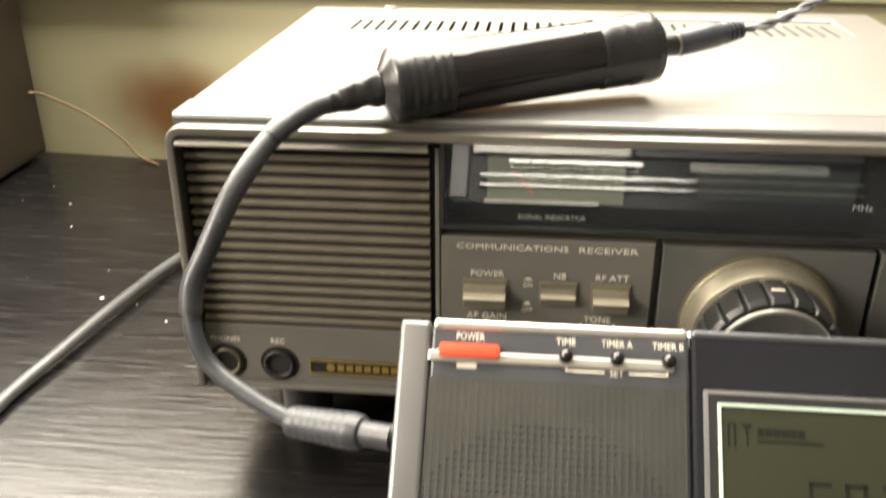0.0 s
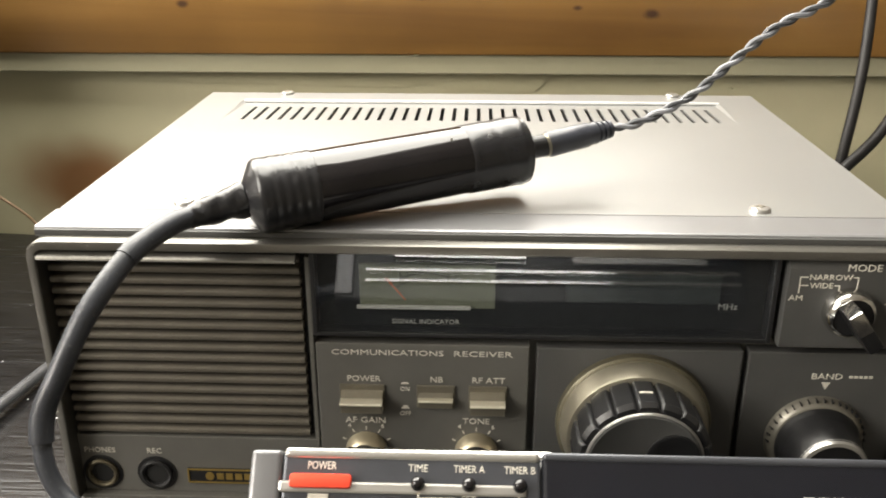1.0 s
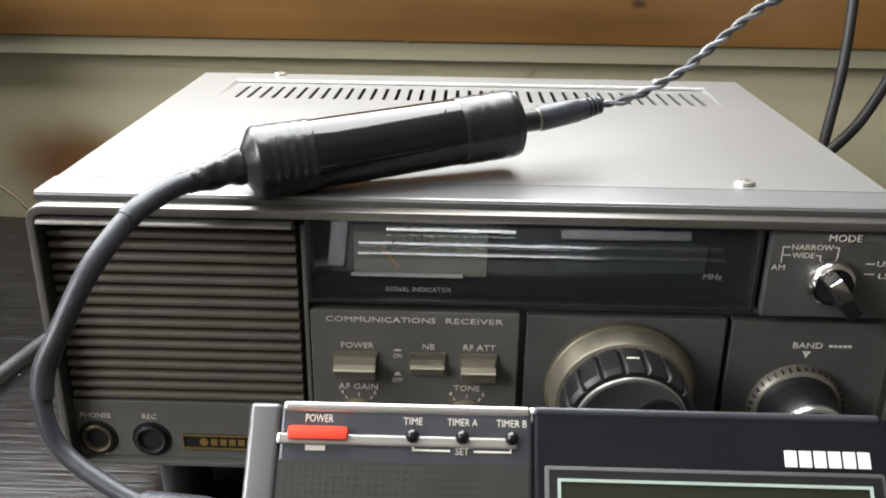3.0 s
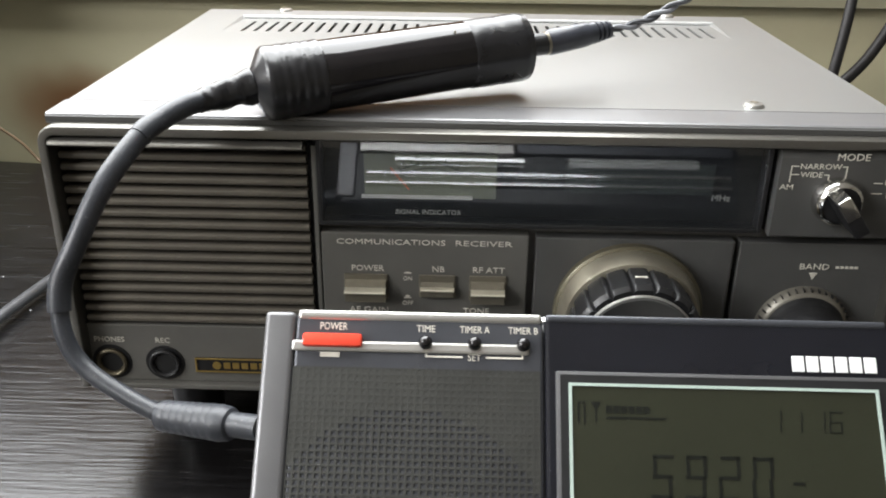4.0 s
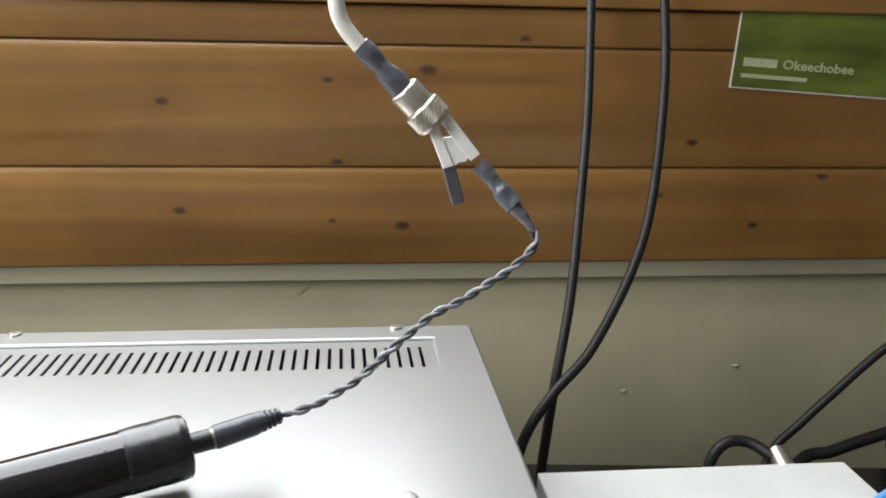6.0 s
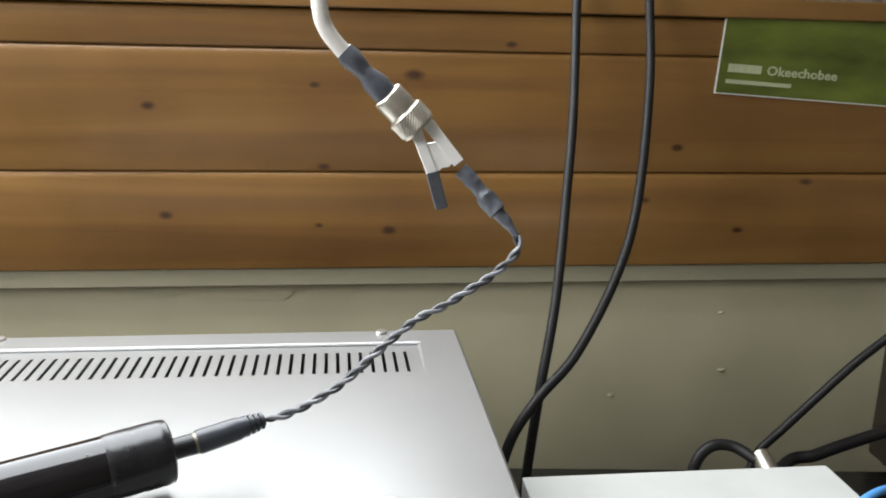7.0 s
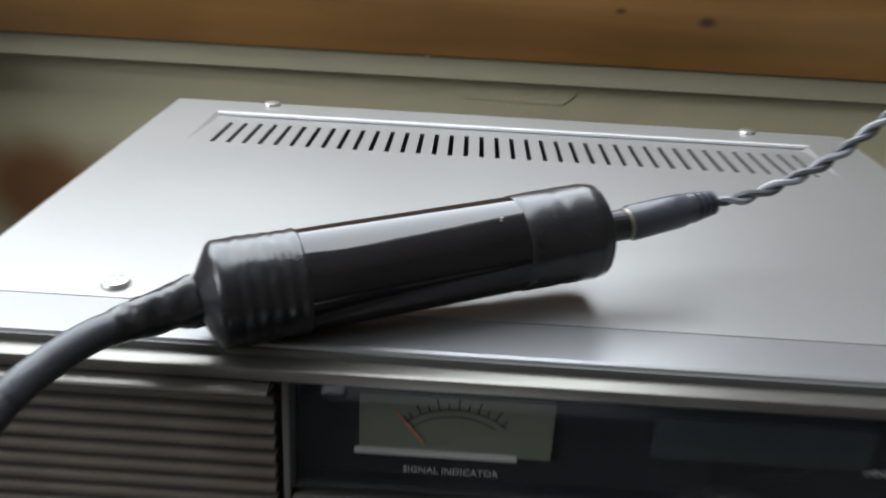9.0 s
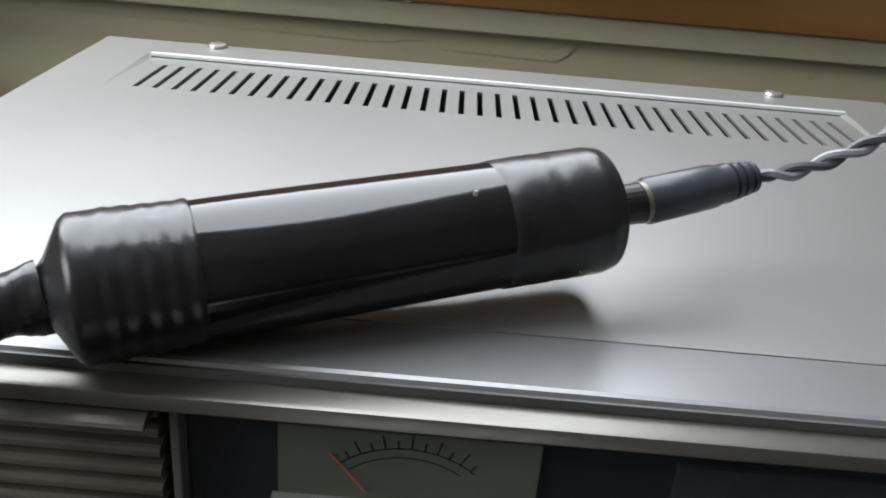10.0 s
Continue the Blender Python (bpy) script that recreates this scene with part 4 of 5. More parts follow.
# local: x right, y up the face (0 at the top edge), z out of the face
RW, RH, RD = 0.1750, 0.1210, 0.0300
part("body", bx(0.0018, RW, -RH, 0.0, -RD, -0.0006, 0.004, 3), RADIO_DARK, pr, "", True)
part("end_trim", bx(0.0012, 0.0098, -RH - 0.0004, 0.0008, -RD + 0.004, 0.0014, 0.0016, 3), END_TRIM, pr, "gunmetal end trim", True)
part("speaker_panel", bx(0.0101, 0.0785, -RH + 0.001, 0.0006, -0.004, 0.0008, 0.0008), RADIO_GREY, pr)
part("display_panel", bx(0.0790, RW + 0.0004, -RH + 0.001, 0.0006, -0.004, 0.0012, 0.0012), RADIO_DARK, pr)
# bright strip added along the top edge to stand for its highlight
part("top_edge", bx(0.0103, 0.0784, -0.0014, 0.0015, -0.0040, 0.0013, 0.0013, 4), SILVER_EDGE, pr, "rounded top edge, in bright metal for its highlight", True)
part("top_edge", bx(0.0792, RW - 0.002, -0.0008, 0.0015, -0.0040, 0.0016, 0.0011, 4), RADIO_GREY, pr, "", True)
# unseen rods added on the top side for streaks mirrored in the receiver's window
for z0, r, x0, x1 in ((-0.0190, 0.0014, 0.014, RW - 0.004), (-0.0142, 0.0016, 0.014, RW - 0.004), (-0.0078, 0.0028, 0.026, 0.082)):
    rod = [(0.0001, 0), (r, 0.0002), (r, 0.0090), (r * 0.75, 0.0092), (r * 0.75, 0.0100), (r, 0.0102), (r, 0.0150), (r * 0.8, 0.0152), (r * 0.8, 0.0160), (r, 0.0162), (r, x1 - x0), (0.0001, x1 - x0 + 0.0002)]
    part("aerial_rod", lathe(bmesh.new(), rod, Matrix.Translation((x0, 0.0002, z0)) @ Matrix.Rotation(radians(90), 4, "Y"), 20), POLISHED, pr, "bright metal rod along the top side", True)
# unseen plate added for the grey block in the same reflection
part("top_label", bx(0.102, 0.158, -0.0002, 0.0012, -0.0100, -0.0055, 0.0003), SILVER, pr, "grey plate added on the top side")
FZ = 0.0009
red = part("power_button", bx(0.0122, 0.0288, -0.0092, -0.0053, 0.0005, 0.0034, 0.0012), RED, pr, "red power button", True)
part("silver_line", bx(0.0092, 0.0748, -0.0102, -0.0072, 0.0004, 0.0015, 0.0007), SILVER_EDGE, pr)
words("lettering", "POWER", 0.0030, Matrix.Translation((0.0205, -0.0032, FZ)), LETTER, pr, 0.0076)
part("key_mark", bx(0.0172, 0.0226, -0.0118, -0.0104, 0.0004, FZ + 0.0002), LETTER, pr)
for x, t, w in ((0.0462, "TIME", 0.0052), (0.0597, "TIMER A", 0.0082), (0.0731, "TIMER B", 0.0082)):
    k = part("timer_button", lathe(bmesh.new(), [(0.0019, 0), (0.0019, 0.0018), (0.0013, 0.0030), (0.0005, 0.0034)], Matrix.Translation((x, -0.0074, FZ)), 20), BLACK_GLOSS, pr, "", True)
    words("lettering", t, 0.0028, Matrix.Translation((x, -0.0034, FZ)), LETTER, pr, w)
bm = bmesh.new()
for c in ((0.0462, 0.0565, -0.0113, -0.0108), (0.0628, 0.0731, -0.0113, -0.0108), (0.0462, 0.0467, -0.0108, -0.0098), (0.0726, 0.0731, -0.0108, -0.0098)):
    box(bm, c[0], c[1], c[2], c[3], FZ - 0.0002, FZ + 0.0002)
part("bracket_mark", bm, LETTER, pr)
words("lettering", "SET", 0.0027, Matrix.Translation((0.0597, -0.0112, FZ)), LETTER, pr, 0.0036)

# perforated speaker field: raised grid with holes inside a circle
PITCH = 0.00188
HC, HR = Vector((0.0420, -0.0645)), 0.0390
cols, rows_n = 36, 50
gx0, gy0 = 0.0100, -0.0145
bm = bmesh.new()
verts = {}
def gv(x, y, z):
    k = (round(x, 6), round(y, 6), z)
    if k not in verts:
        verts[k] = bm.verts.new((x, y, z))
    return verts[k]
for i in range(cols):
    for j in range(rows_n):
        x, y = gx0 + (i + 0.5) * PITCH, gy0 - (j + 0.5) * PITCH
        h = PITCH / 2
        s = h * 0.60
        deep = (Vector((x, y)) - HC).length < HR
        zt, zb = 0.0011, (-0.0025 if deep else 0.00100)
        s = s if deep else h * 0.45
        o = [gv(x - h, y - h, zt), gv(x + h, y - h, zt), gv(x + h, y + h, zt), gv(x - h, y + h, zt)]
        p = [bm.verts.new((x + a * s, y + b * s, zt - 0.00003)) for a, b in ((-1, -1), (1, -1), (1, 1), (-1, 1))]
        q = [bm.verts.new((x + a * s, y + b * s, zb)) for a, b in ((-1, -1), (1, -1), (1, 1), (-1, 1))]
        for k in range(4):
            l = (k + 1) % 4
            bm.faces.new((o[k], o[l], p[l], p[k]))
            bm.faces.new((p[k], p[l], q[l], q[k]))
        bm.faces.new(q)
sg = part("speaker_mesh", bm, GRILLE, pr, "perforated speaker field")
sg.data.materials.append(VOID)
for poly in sg.data.polygons:
    if poly.center.z < 0.0005:
        poly.material_index = 1

# display
lf = part("display_frame", bx(0.0818, 0.1722, -0.0660, -0.0142, 0.0006, 0.0020, 0.0008), END_TRIM, pr, "", True)
part("display_inset", bx(0.0830, 0.1710, -0.0650, -0.0153, 0.0015, 0.0022), BLACK, lf)
lcd = part("lcd", bx(0.0856, 0.1676, -0.0610, -0.0180, 0.0016, 0.0026), LCD, pr, "grey-green liquid crystal display")
bm = bmesh.new()
for c in ((0.0852, 0.1680, -0.0184, -0.0176), (0.0852, 0.1680, -0.0614, -0.0606), (0.0852, 0.0860, -0.0606, -0.0184), (0.1672, 0.1680, -0.0606, -0.0184)):
    box(bm, c[0], c[1], c[2], c[3], 0.0020, 0.0030)
part("rim", bm, LCD_RIM, lcd)


def digit(ch, x, y, w, h, t, z):
    """One seven-segment digit with its top left corner at x, y."""
    seg = {"0": "abcdef", "1": "bc", "2": "abged", "5": "afgcd", "6": "afgedc", "9": "abcdfg", "7": "abc"}[ch]
    spots = {"a": (0, w, -t, 0), "d": (0, w, -h, -h + t), "g": (0, w, -h / 2 - t / 2, -h / 2 + t / 2), "f": (0, t, -h / 2, 0), "b": (w - t, w, -h / 2, 0),
             "e": (0, t, -h, -h / 2), "c": (w - t, w, -h, -h / 2)}
    g = 0.00004
    for s in seg:
        a, b, c, d = spots[s]
        sl = 0.10 * (c + d) / 2
        part("segment", bx(x + a + g + sl, x + b - g + sl, y + c + g, y + d - g, z, z + 0.0001), SEGMENT, lcd)


for k, ch in enumerate("5920"):
    digit(ch, 0.1072 + k * 0.0087, -0.0360, 0.0054, 0.0112, 0.0010, 0.00262)
part("unit_mark", bx(0.1432, 0.1462, -0.0430, -0.0422, 0.00262, 0.00272), SEGMENT, lcd)
for ch, x in (("1", 0.1385), ("1", 0.1440), ("1", 0.1500), ("6", 0.1545)):
    digit(ch, x, -0.0236, 0.0034, 0.0058, 0.00045, 0.00262)
for c in [(0.0875, 0.0880, -0.0285, -0.0225), (0.0881, 0.0890, -0.0230, -0.0225), (0.0891, 0.0896, -0.0285, -0.0225), (0.0950, 0.1110, -0.0270, -0.0264)] + [(0.0950 + q * 0.0020, 0.0966 + q * 0.0020, -0.0255, -0.0235) for q in range(6)]:
    part("status_mark", bx(c[0], c[1], c[2], c[3], 0.00262, 0.00272), SEGMENT, lcd)
part("aerial_mark", plate(bmesh.new(), [(0.0910, -0.0225), (0.0938, -0.0225), (0.0926, -0.0245), (0.0926, -0.0280), (0.0922, -0.0280), (0.0922, -0.0245)], Matrix.Translation((0, 0, 0.00272)), 0.0001), SEGMENT, lcd)
for k in range(6):
    part("maker_mark", bx(0.1462 + k * 0.0039, 0.1495 + k * 0.0039, -0.0130, -0.0086, 0.0010, 0.0015, 0.0002), LETTER_W, pr)
# keys under the display
for r in range(3):
    for c in range(5):
        x, y = 0.0870 + c * 0.0175, -0.0745 - r * 0.0125
        part("key", bx(x, x + 0.0125, y - 0.0065, y, 0.0008, 0.0030, 0.0010), RADIO_GREY, pr)
for x in (0.02, RW - 0.02):
    part("foot", bx(x - 0.006, x + 0.006, -RH - 0.0040, -RH + 0.004, -RD - 0.0012, -RD + 0.012, 0.001), BLACK, pr)
# folding stand at the back
part("stand", merge(bmesh.new(), bx(0.045, 0.130, -0.0790, 0.0, -0.003, 0.0, 0.001), Matrix.Translation((0, -0.022, -RD + 0.001)) @ Matrix.Rotation(radians(59), 4, "X")), BLACK, pr, "folding rear stand")
part("socket", lathe(bmesh.new(), [(0.0036, 0), (0.0036, 0.0020)], Matrix.Translation((0.0013, -0.030, -0.010)) @ Matrix.Rotation(radians(-90), 4, "Y"), 20), BLACK, pr)
# ---------------------------------------------------------------- inline adapter tube with its cable
A, B = Vector((0.0770, 0.0010, 0.1580)), Vector((0.1682, 0.0408, 0.1642))
tubeaxis = (B - A).normalized()
m = along(A, B)
LEN = (B - A).length
R = 0.0123
ad = thing("inline_adapter", tuple(A), "black taped adapter tube with thick cable, lying on the receiver", "cable adapter")
inv = Matrix.Translation(-A)
def here(bm):
    bm.transform(inv)
    return bm
part("tube", here(lathe(bmesh.new(), [(R * 0.9, 0.004), (R * 0.985, 0.006), (R, LEN * 0.3), (R * 0.99, LEN * 0.72), (R * 0.985, LEN - 0.010)], m, 48)), BLACK_GLOSS, ad, "glossy black tube", True)
def wrap(h0, h1, r0, r1, seed, ripple):
    rnd = random.Random(seed)
    prof = [(r0 * 0.965, h0 - 0.0008), (r0, h0)]
    n = 14
    for k in range(1, n):
        t = k / n
        prof.append((r0 + (r1 - r0) * t + rnd.uniform(-1, 1) * ripple, h0 + (h1 - h0) * t))
    prof += [(r1, h1), (r1 * 0.985, h1 + 0.0004)]
    return prof
prof = [(0.0045, -0.0040), (0.0062, -0.0026), (R * 0.96, 0.0004), (R * 1.035, 0.0016)]
for k in range(40):
    h = 0.0024 + 0.0181 * k / 39
    prof.append((R * (1.04 - 0.02 * k / 39) + 0.00010 * math.sin(h / 0.0032 * 2 * math.pi) * (1 if h > 0.005 else 0.2), h))
prof.append((R * 1.0, 0.0209))
part("tape_wrap", here(crumple(lathe(bmesh.new(), prof, m, 64), 0.00013, 330)), TAPE, ad, "wrinkled black tape", True)
prof = wrap(LEN - 0.0235, LEN - 0.0030, R * 1.01, R * 1.035, 5, 0.00010) + [(R * 1.0, LEN - 0.0008), (R * 0.90, LEN), (0.004, LEN + 0.0003)]
part("end_tape", here(crumple(lathe(bmesh.new(), prof, m, 64), 0.00010, 220)), TAPE, ad, "smooth black tape round the end", True)
part("paint_fleck", here(merge(bmesh.new(), bx(-0.0004, 0.0004, -0.0003, 0.0003, 0, 0.0011, 0.0002), Matrix.Translation((0.1426, 0.0222, 0.1722)))), PRINT_DIM, ad)
part("socket", here(lathe(bmesh.new(), [(0.0042, 0.0), (0.0042, 0.0092)], along(B, B + tubeaxis), 24)), BLACK, ad)

# the thick cable: from the tube over the front edge, down in a loop and into the portable radio
start = A - tubeaxis * 0.002
line = smooth_line([start, (0.0690, -0.0035, 0.1568), (0.0620, -0.0070, 0.1551), (0.0554, -0.0140, 0.1545), (0.0492, -0.0220, 0.1520), (0.0446, -0.0310, 0.1488), (0.0370, -0.0460, 0.1375),
                    (0.0297, -0.0560, 0.1211), (0.0254, -0.0605, 0.1099), (0.0269, -0.0660, 0.0974), (0.0336, -0.0700, 0.0881), (0.0486, -0.0760, 0.0814), (0.0597, -0.0800, 0.0785)], 10)
part("cable", here(tube(bmesh.new(), line, lambda t: 0.0027 if t > 0.12 else 0.0027 + 0.0024 * (1 - t / 0.12), 16)), RUBBER, ad, "thick grey-black cable", True)
sleeve = smooth_line(line[2:27], 3)
part("cable_tape", here(crumple(tube(bmesh.new(), sleeve, lambda t: 0.0060 - 0.0022 * t + 0.00022 * math.sin(t * 11 + 1), 24), 0.0007, 260)), TAPE, ad, "wrinkled tape round the cable", True)
part("cable_jacket", here(tube(bmesh.new(), line[24:51], lambda t: 0.0037, 16)), RUBBER, ad, "", True)
part("cable_sleeve", here(tube(bmesh.new(), line[50:86], lambda t: 0.0034 + 0.0001 * math.sin(t * 9), 16)), RUBBER, ad, "", True)
end = Vector((0.0597, -0.0800, 0.0785))
def plug_profile():
    prof = [(0.0029, -0.001), (0.0044, 0.0)]
    for k in range(8):
        h = 0.001 + k * 0.0027
        r = 0.0046 + 0.0007 * k / 7
        prof += [(r, h), (r + 0.00008, h + 0.0006), (r + 0.00008, h + 0.0016), (r - 0.00004, h + 0.0022)]
    return prof + [(0.0050, 0.0240), (0.0046, 0.0250), (0.0036, 0.0254), (0.0036, 0.0350)]
to = Vector((0.0925, -0.0925, 0.0840))
part("plug", here(lathe(bmesh.new(), plug_profile(), along(end - (to - end).normalized() * 0.001, to), 28)), RUBBER, ad, "ribbed strain relief and plug", True)

# ---------------------------------------------------------------- antenna lead: jack, twisted pair, connector, white coax
J0 = B + tubeaxis * 0.0092
J1 = Vector((0.2030, 0.0565, 0.1684))
al = thing("antenna_lead", tuple(J0), "grey twisted wire lead with jack plug and metal coax connector", "cable")
inv2 = Matrix.Translation(-J0)
def lead(bm):
    bm.transform(inv2)
    return bm
jm = along(J0, J1)
JL = (J1 - J0).length
part("jack_ring", lead(lathe(bmesh.new(), [(0.0044, -0.0002), (0.0044, 0.0009)], jm, 24)), BUTTON, al, "bright metal ring", True)
prof = [(0.0044, 0.0009), (0.0049, 0.0016), (0.0047, JL * 0.6), (0.0042, JL * 0.66)]
for k in range(4):
    h = JL * (0.70 + 0.075 * k)
    r = 0.0043 - 0.00028 * k
    prof += [(r, h), (r, h + 0.0011), (r - 0.0010, h + 0.0012), (r - 0.0010, h + 0.0019)]
part("jack_plug", lead(lathe(bmesh.new(), prof + [(0.0014, JL)], jm, 24)), JACK, al, "grey moulded jack plug", True)
wl = smooth_line([J1, (0.2110, 0.0575, 0.1697), (0.2220, 0.0588, 0.1744), (0.2340, 0.0615, 0.1810), (0.2460, 0.0650, 0.1905), (0.2560, 0.0672, 0.1990), (0.2660, 0.0690, 0.2062),
                  (0.2770, 0.0710, 0.2110), (0.2880, 0.0730, 0.2172), (0.2970, 0.0745, 0.2225), (0.3050, 0.0758, 0.2290), (0.3092, 0.0765, 0.2345), (0.3085, 0.0770, 0.2395)], 14)
for ph, mt in ((0.0, WIRE_GREY), (math.pi, WIRE_DARK)):
    part("wire_strand", lead(tube(bmesh.new(), strand(wl, 0.0010, 0.0155, ph, 0.004), 0.0010, 8)), mt, al, "", True)
bend = wl[-1]
c1 = Vector((0.2990, 0.0830, 0.2508))
c2 = Vector((0.2850, 0.0880, 0.2662))
part("wire_sleeve", lead(crumple(tube(bmesh.new(), smooth_line([bend, (0.3060, 0.0790, 0.2428), (0.3025, 0.0812, 0.2470), c1, (0.2925, 0.0855, 0.2585), (0.2880, 0.0870, 0.2635), c2], 8), lambda t: 0.0012 + 0.0019 * min(1, t * 2.4) + (0.0010 if 0.42 < t < 0.62 else 0.0004 if t > 0.72 else 0), 18), 0.0005, 280)), SHRINK, al, "wrinkled grey heat-shrink sleeve", True)
# bright forked joint: two flat prongs meeting in a web, one of them in a square sleeve
def bar(bm, a, b, w, t):
    a, b = Vector(a), Vector(b)
    return merge(bm, bx(-w / 2, w / 2, -t / 2, t / 2, 0, (b - a).length, 0.0005), along(a, b))
bm = bmesh.new()
bar(bm, (0.2640, 0.0900, 0.2865), (0.2738, 0.0900, 0.2628), 0.0040, 0.0046)
bar(bm, (0.2672, 0.0900, 0.2900), (0.2842, 0.0895, 0.2690), 0.0042, 0.0050)
plate(bm, [(0.2695, 0.2768), (0.2772, 0.2778), (0.2830, 0.2705), (0.2800, 0.2672), (0.2772, 0.2668), (0.2752, 0.2650), (0.2735, 0.2660)], Matrix.Translation((0, 0.0885, 0)) @ TOFRONT, 0.0032)
part("joint", lead(bm), METAL_GLARE, al, "metal fork joint, coloured near white for its glare")
sq0, sq1 = Vector((0.2730, 0.0900, 0.2650)), Vector((0.2775, 0.0900, 0.2492))
stub = part("stub", lead(merge(bmesh.new(), bx(-0.0027, 0.0027, -0.0027, 0.0027, 0, (sq1 - sq0).length, 0.0005), along(sq0, sq1))), SHRINK, al, "grey square sleeve")
part("hole", lead(merge(bmesh.new(), bx(-0.0013, 0.0013, -0.0013, 0.0013, -0.0002, 0.0003), along(sq1, sq1 * 2 - sq0))), VOID, stub)
k0, k1 = Vector((0.2655, 0.0900, 0.2850)), Vector((0.2520, 0.0900, 0.2985))
km = along(k0, k1)
prof = [(0.0004, 0.0070), (0.0066, 0.0070), (0.0066, -0.0020), (0.0071, -0.0027), (0.0078, -0.0024), (0.0079, -0.0012), (0.0079, 0.0064), (0.0070, 0.0072), (0.0069, 0.0078), (0.0069, 0.0160), (0.0064, 0.0168), (0.0055, 0.0172)]
con = part("connector", lead(lathe(bmesh.new(), prof, km, 40)), NICKEL, al, "nickel-plated coax connector", True)
tmp = bmesh.new()
rings = []
for j in range(11):
    h = -0.0010 + 0.0072 * j / 10
    rings.append([tmp.verts.new(((0.0081 + (0.0003 if (k + j) % 2 else 0)) * math.cos(math.pi * k / 32), (0.0081 + (0.0003 if (k + j) % 2 else 0)) * math.sin(math.pi * k / 32), h)) for k in range(64)])
for a, b in zip(rings, rings[1:]):
    for k in range(64):
        tmp.faces.new((a[k], a[(k + 1) % 64], b[(k + 1) % 64], b[k]))
part("knurled_ring", lead(merge(bmesh.new(), tmp, km)), NICKEL, con, "knurled grip ring")
part("bore", lead(lathe(bmesh.new(), [(0.0064, 0.0062), (0.0064, 0.0066)], km, 24)), VOID, con)
part("boot", lead(crumple(tube(bmesh.new(), smooth_line([k1 + (k1 - k0).normalized() * -0.003, (0.2470, 0.0900, 0.3032), (0.2425, 0.0900, 0.3078), (0.2360, 0.0900, 0.3142)], 8), lambda t: 0.0050 - 0.0012 * t + 0.0005 * math.sin(t * 9), 20), 0.0006, 240)), SHRINK, al, "wrinkled grey sleeve", True)
part("coax", lead(tube(bmesh.new(), smooth_line([(0.2375, 0.0900, 0.3120), (0.2290, 0.0900, 0.3226), (0.2262, 0.0900, 0.3336), (0.2250, 0.0950, 0.3600), (0.2350, 0.1500, 0.42), (0.2450, 0.2400, 0.45), (0.25, 0.35, 0.43), (0.255, 0.45, 0.41), (0.26, 0.5180, 0.40)], 10), 0.0034, 14)), WHITE_CABLE, al, "white coax cable", True)

# ---------------------------------------------------------------- cables, speaker, tuner box, postcard
def cable(name, pts, r, material, label, steps=12, category="cable"):
    o = Vector(pts[0])
    ob = part(name, tube(bmesh.new(), [p - o for p in smooth_line(pts, steps)], r, 14), material, None, "", True)
    ob.location = o
    return tagged(ob, label, category)


cable("power_cable", [(-0.112, -0.22, 0.0032), (-0.108, -0.05, 0.0032), (-0.1071, 0.0213, 0.0036), (-0.101, 0.0606, 0.0050), (-0.0937, 0.1075, 0.0060), (-0.0818, 0.1725, 0.0050), (-0.060, 0.23, 0.0034), (0.02, 0.27, 0.0032), (0.12, 0.28, 0.0032)], 0.0031, CABLE_GREY, "grey round cable running over the desk")
cable("hanging_cable", [(0.4040, 0.3485, 0.3560), (0.4014, 0.345, 0.3424), (0.3911, 0.300, 0.2683), (0.3817, 0.270, 0.2164), (0.3695, 0.235, 0.1583), (0.3573, 0.214, 0.1082), (0.3502, 0.205, 0.0640), (0.345, 0.20, 0.0200), (0.338, 0.192, 0.0040), (0.332, 0.175, 0.0036)], 0.0031, CABLE_BLACK, "black cable hanging down from the window sill")
cable("hanging_cable", [(0.4560, 0.3485, 0.3560), (0.4538, 0.345, 0.3438), (0.4462, 0.310, 0.2871), (0.4320, 0.275, 0.2154), (0.4137, 0.250, 0.1719), (0.3815, 0.222, 0.1277), (0.3539, 0.206, 0.1045), (0.3353, 0.196, 0.0798), (0.326, 0.19, 0.040), (0.322, 0.185, 0.0040), (0.320, 0.165, 0.0036)], 0.0032, CABLE_BLACK, "black cable hanging in a bow beside another one")

# black loudspeaker box
sp = thing("loudspeaker", (-0.335, 0.30, 0.0), "black vinyl loudspeaker box standing on the desk", "loudspeaker")
part("cabinet", bx(-0.070, 0.070, -0.075, 0.062, 0.004, 0.235, 0.003), SPEAKERBOX, sp)
part("front_cloth", bx(-0.062, 0.062, -0.0785, -0.0745, 0.014, 0.225, 0.002), VOID, sp)
for x in (-0.055, 0.055):
    for y in (-0.06, 0.05):
        part("foot", lathe(bmesh.new(), [(0.006, 0), (0.006, 0.0042)], Matrix.Translation((x, y, 0)), 16), BLACK, sp)
cable("speaker_wire", [(-0.266, 0.352, 0.055), (-0.2552, 0.357, 0.0517), (-0.2255, 0.360, 0.0365), (-0.2006, 0.360, 0.0187), (-0.1853, 0.357, 0.0036), (-0.165, 0.345, 0.0012)], 0.0011, mat("brown_wire", (0.16, 0.1, 0.05), 0.45), "thin brown wire from the loudspeaker to the desk")

# white box with a dark front
wb = thing("antenna_tuner", (0.333, 0.020, 0.0), "white enamelled metal box with a dark front plate, beside the receiver", "electronics box")
part("case", bx(0.0, 0.178, 0.002, 0.128, 0.016, 0.0855, 0.0012), WHITE_TIN, wb)
part("front_plate", bx(0.001, 0.177, -0.0015, 0.002, 0.017, 0.0838, 0.0006), DARK_FRONT, wb)
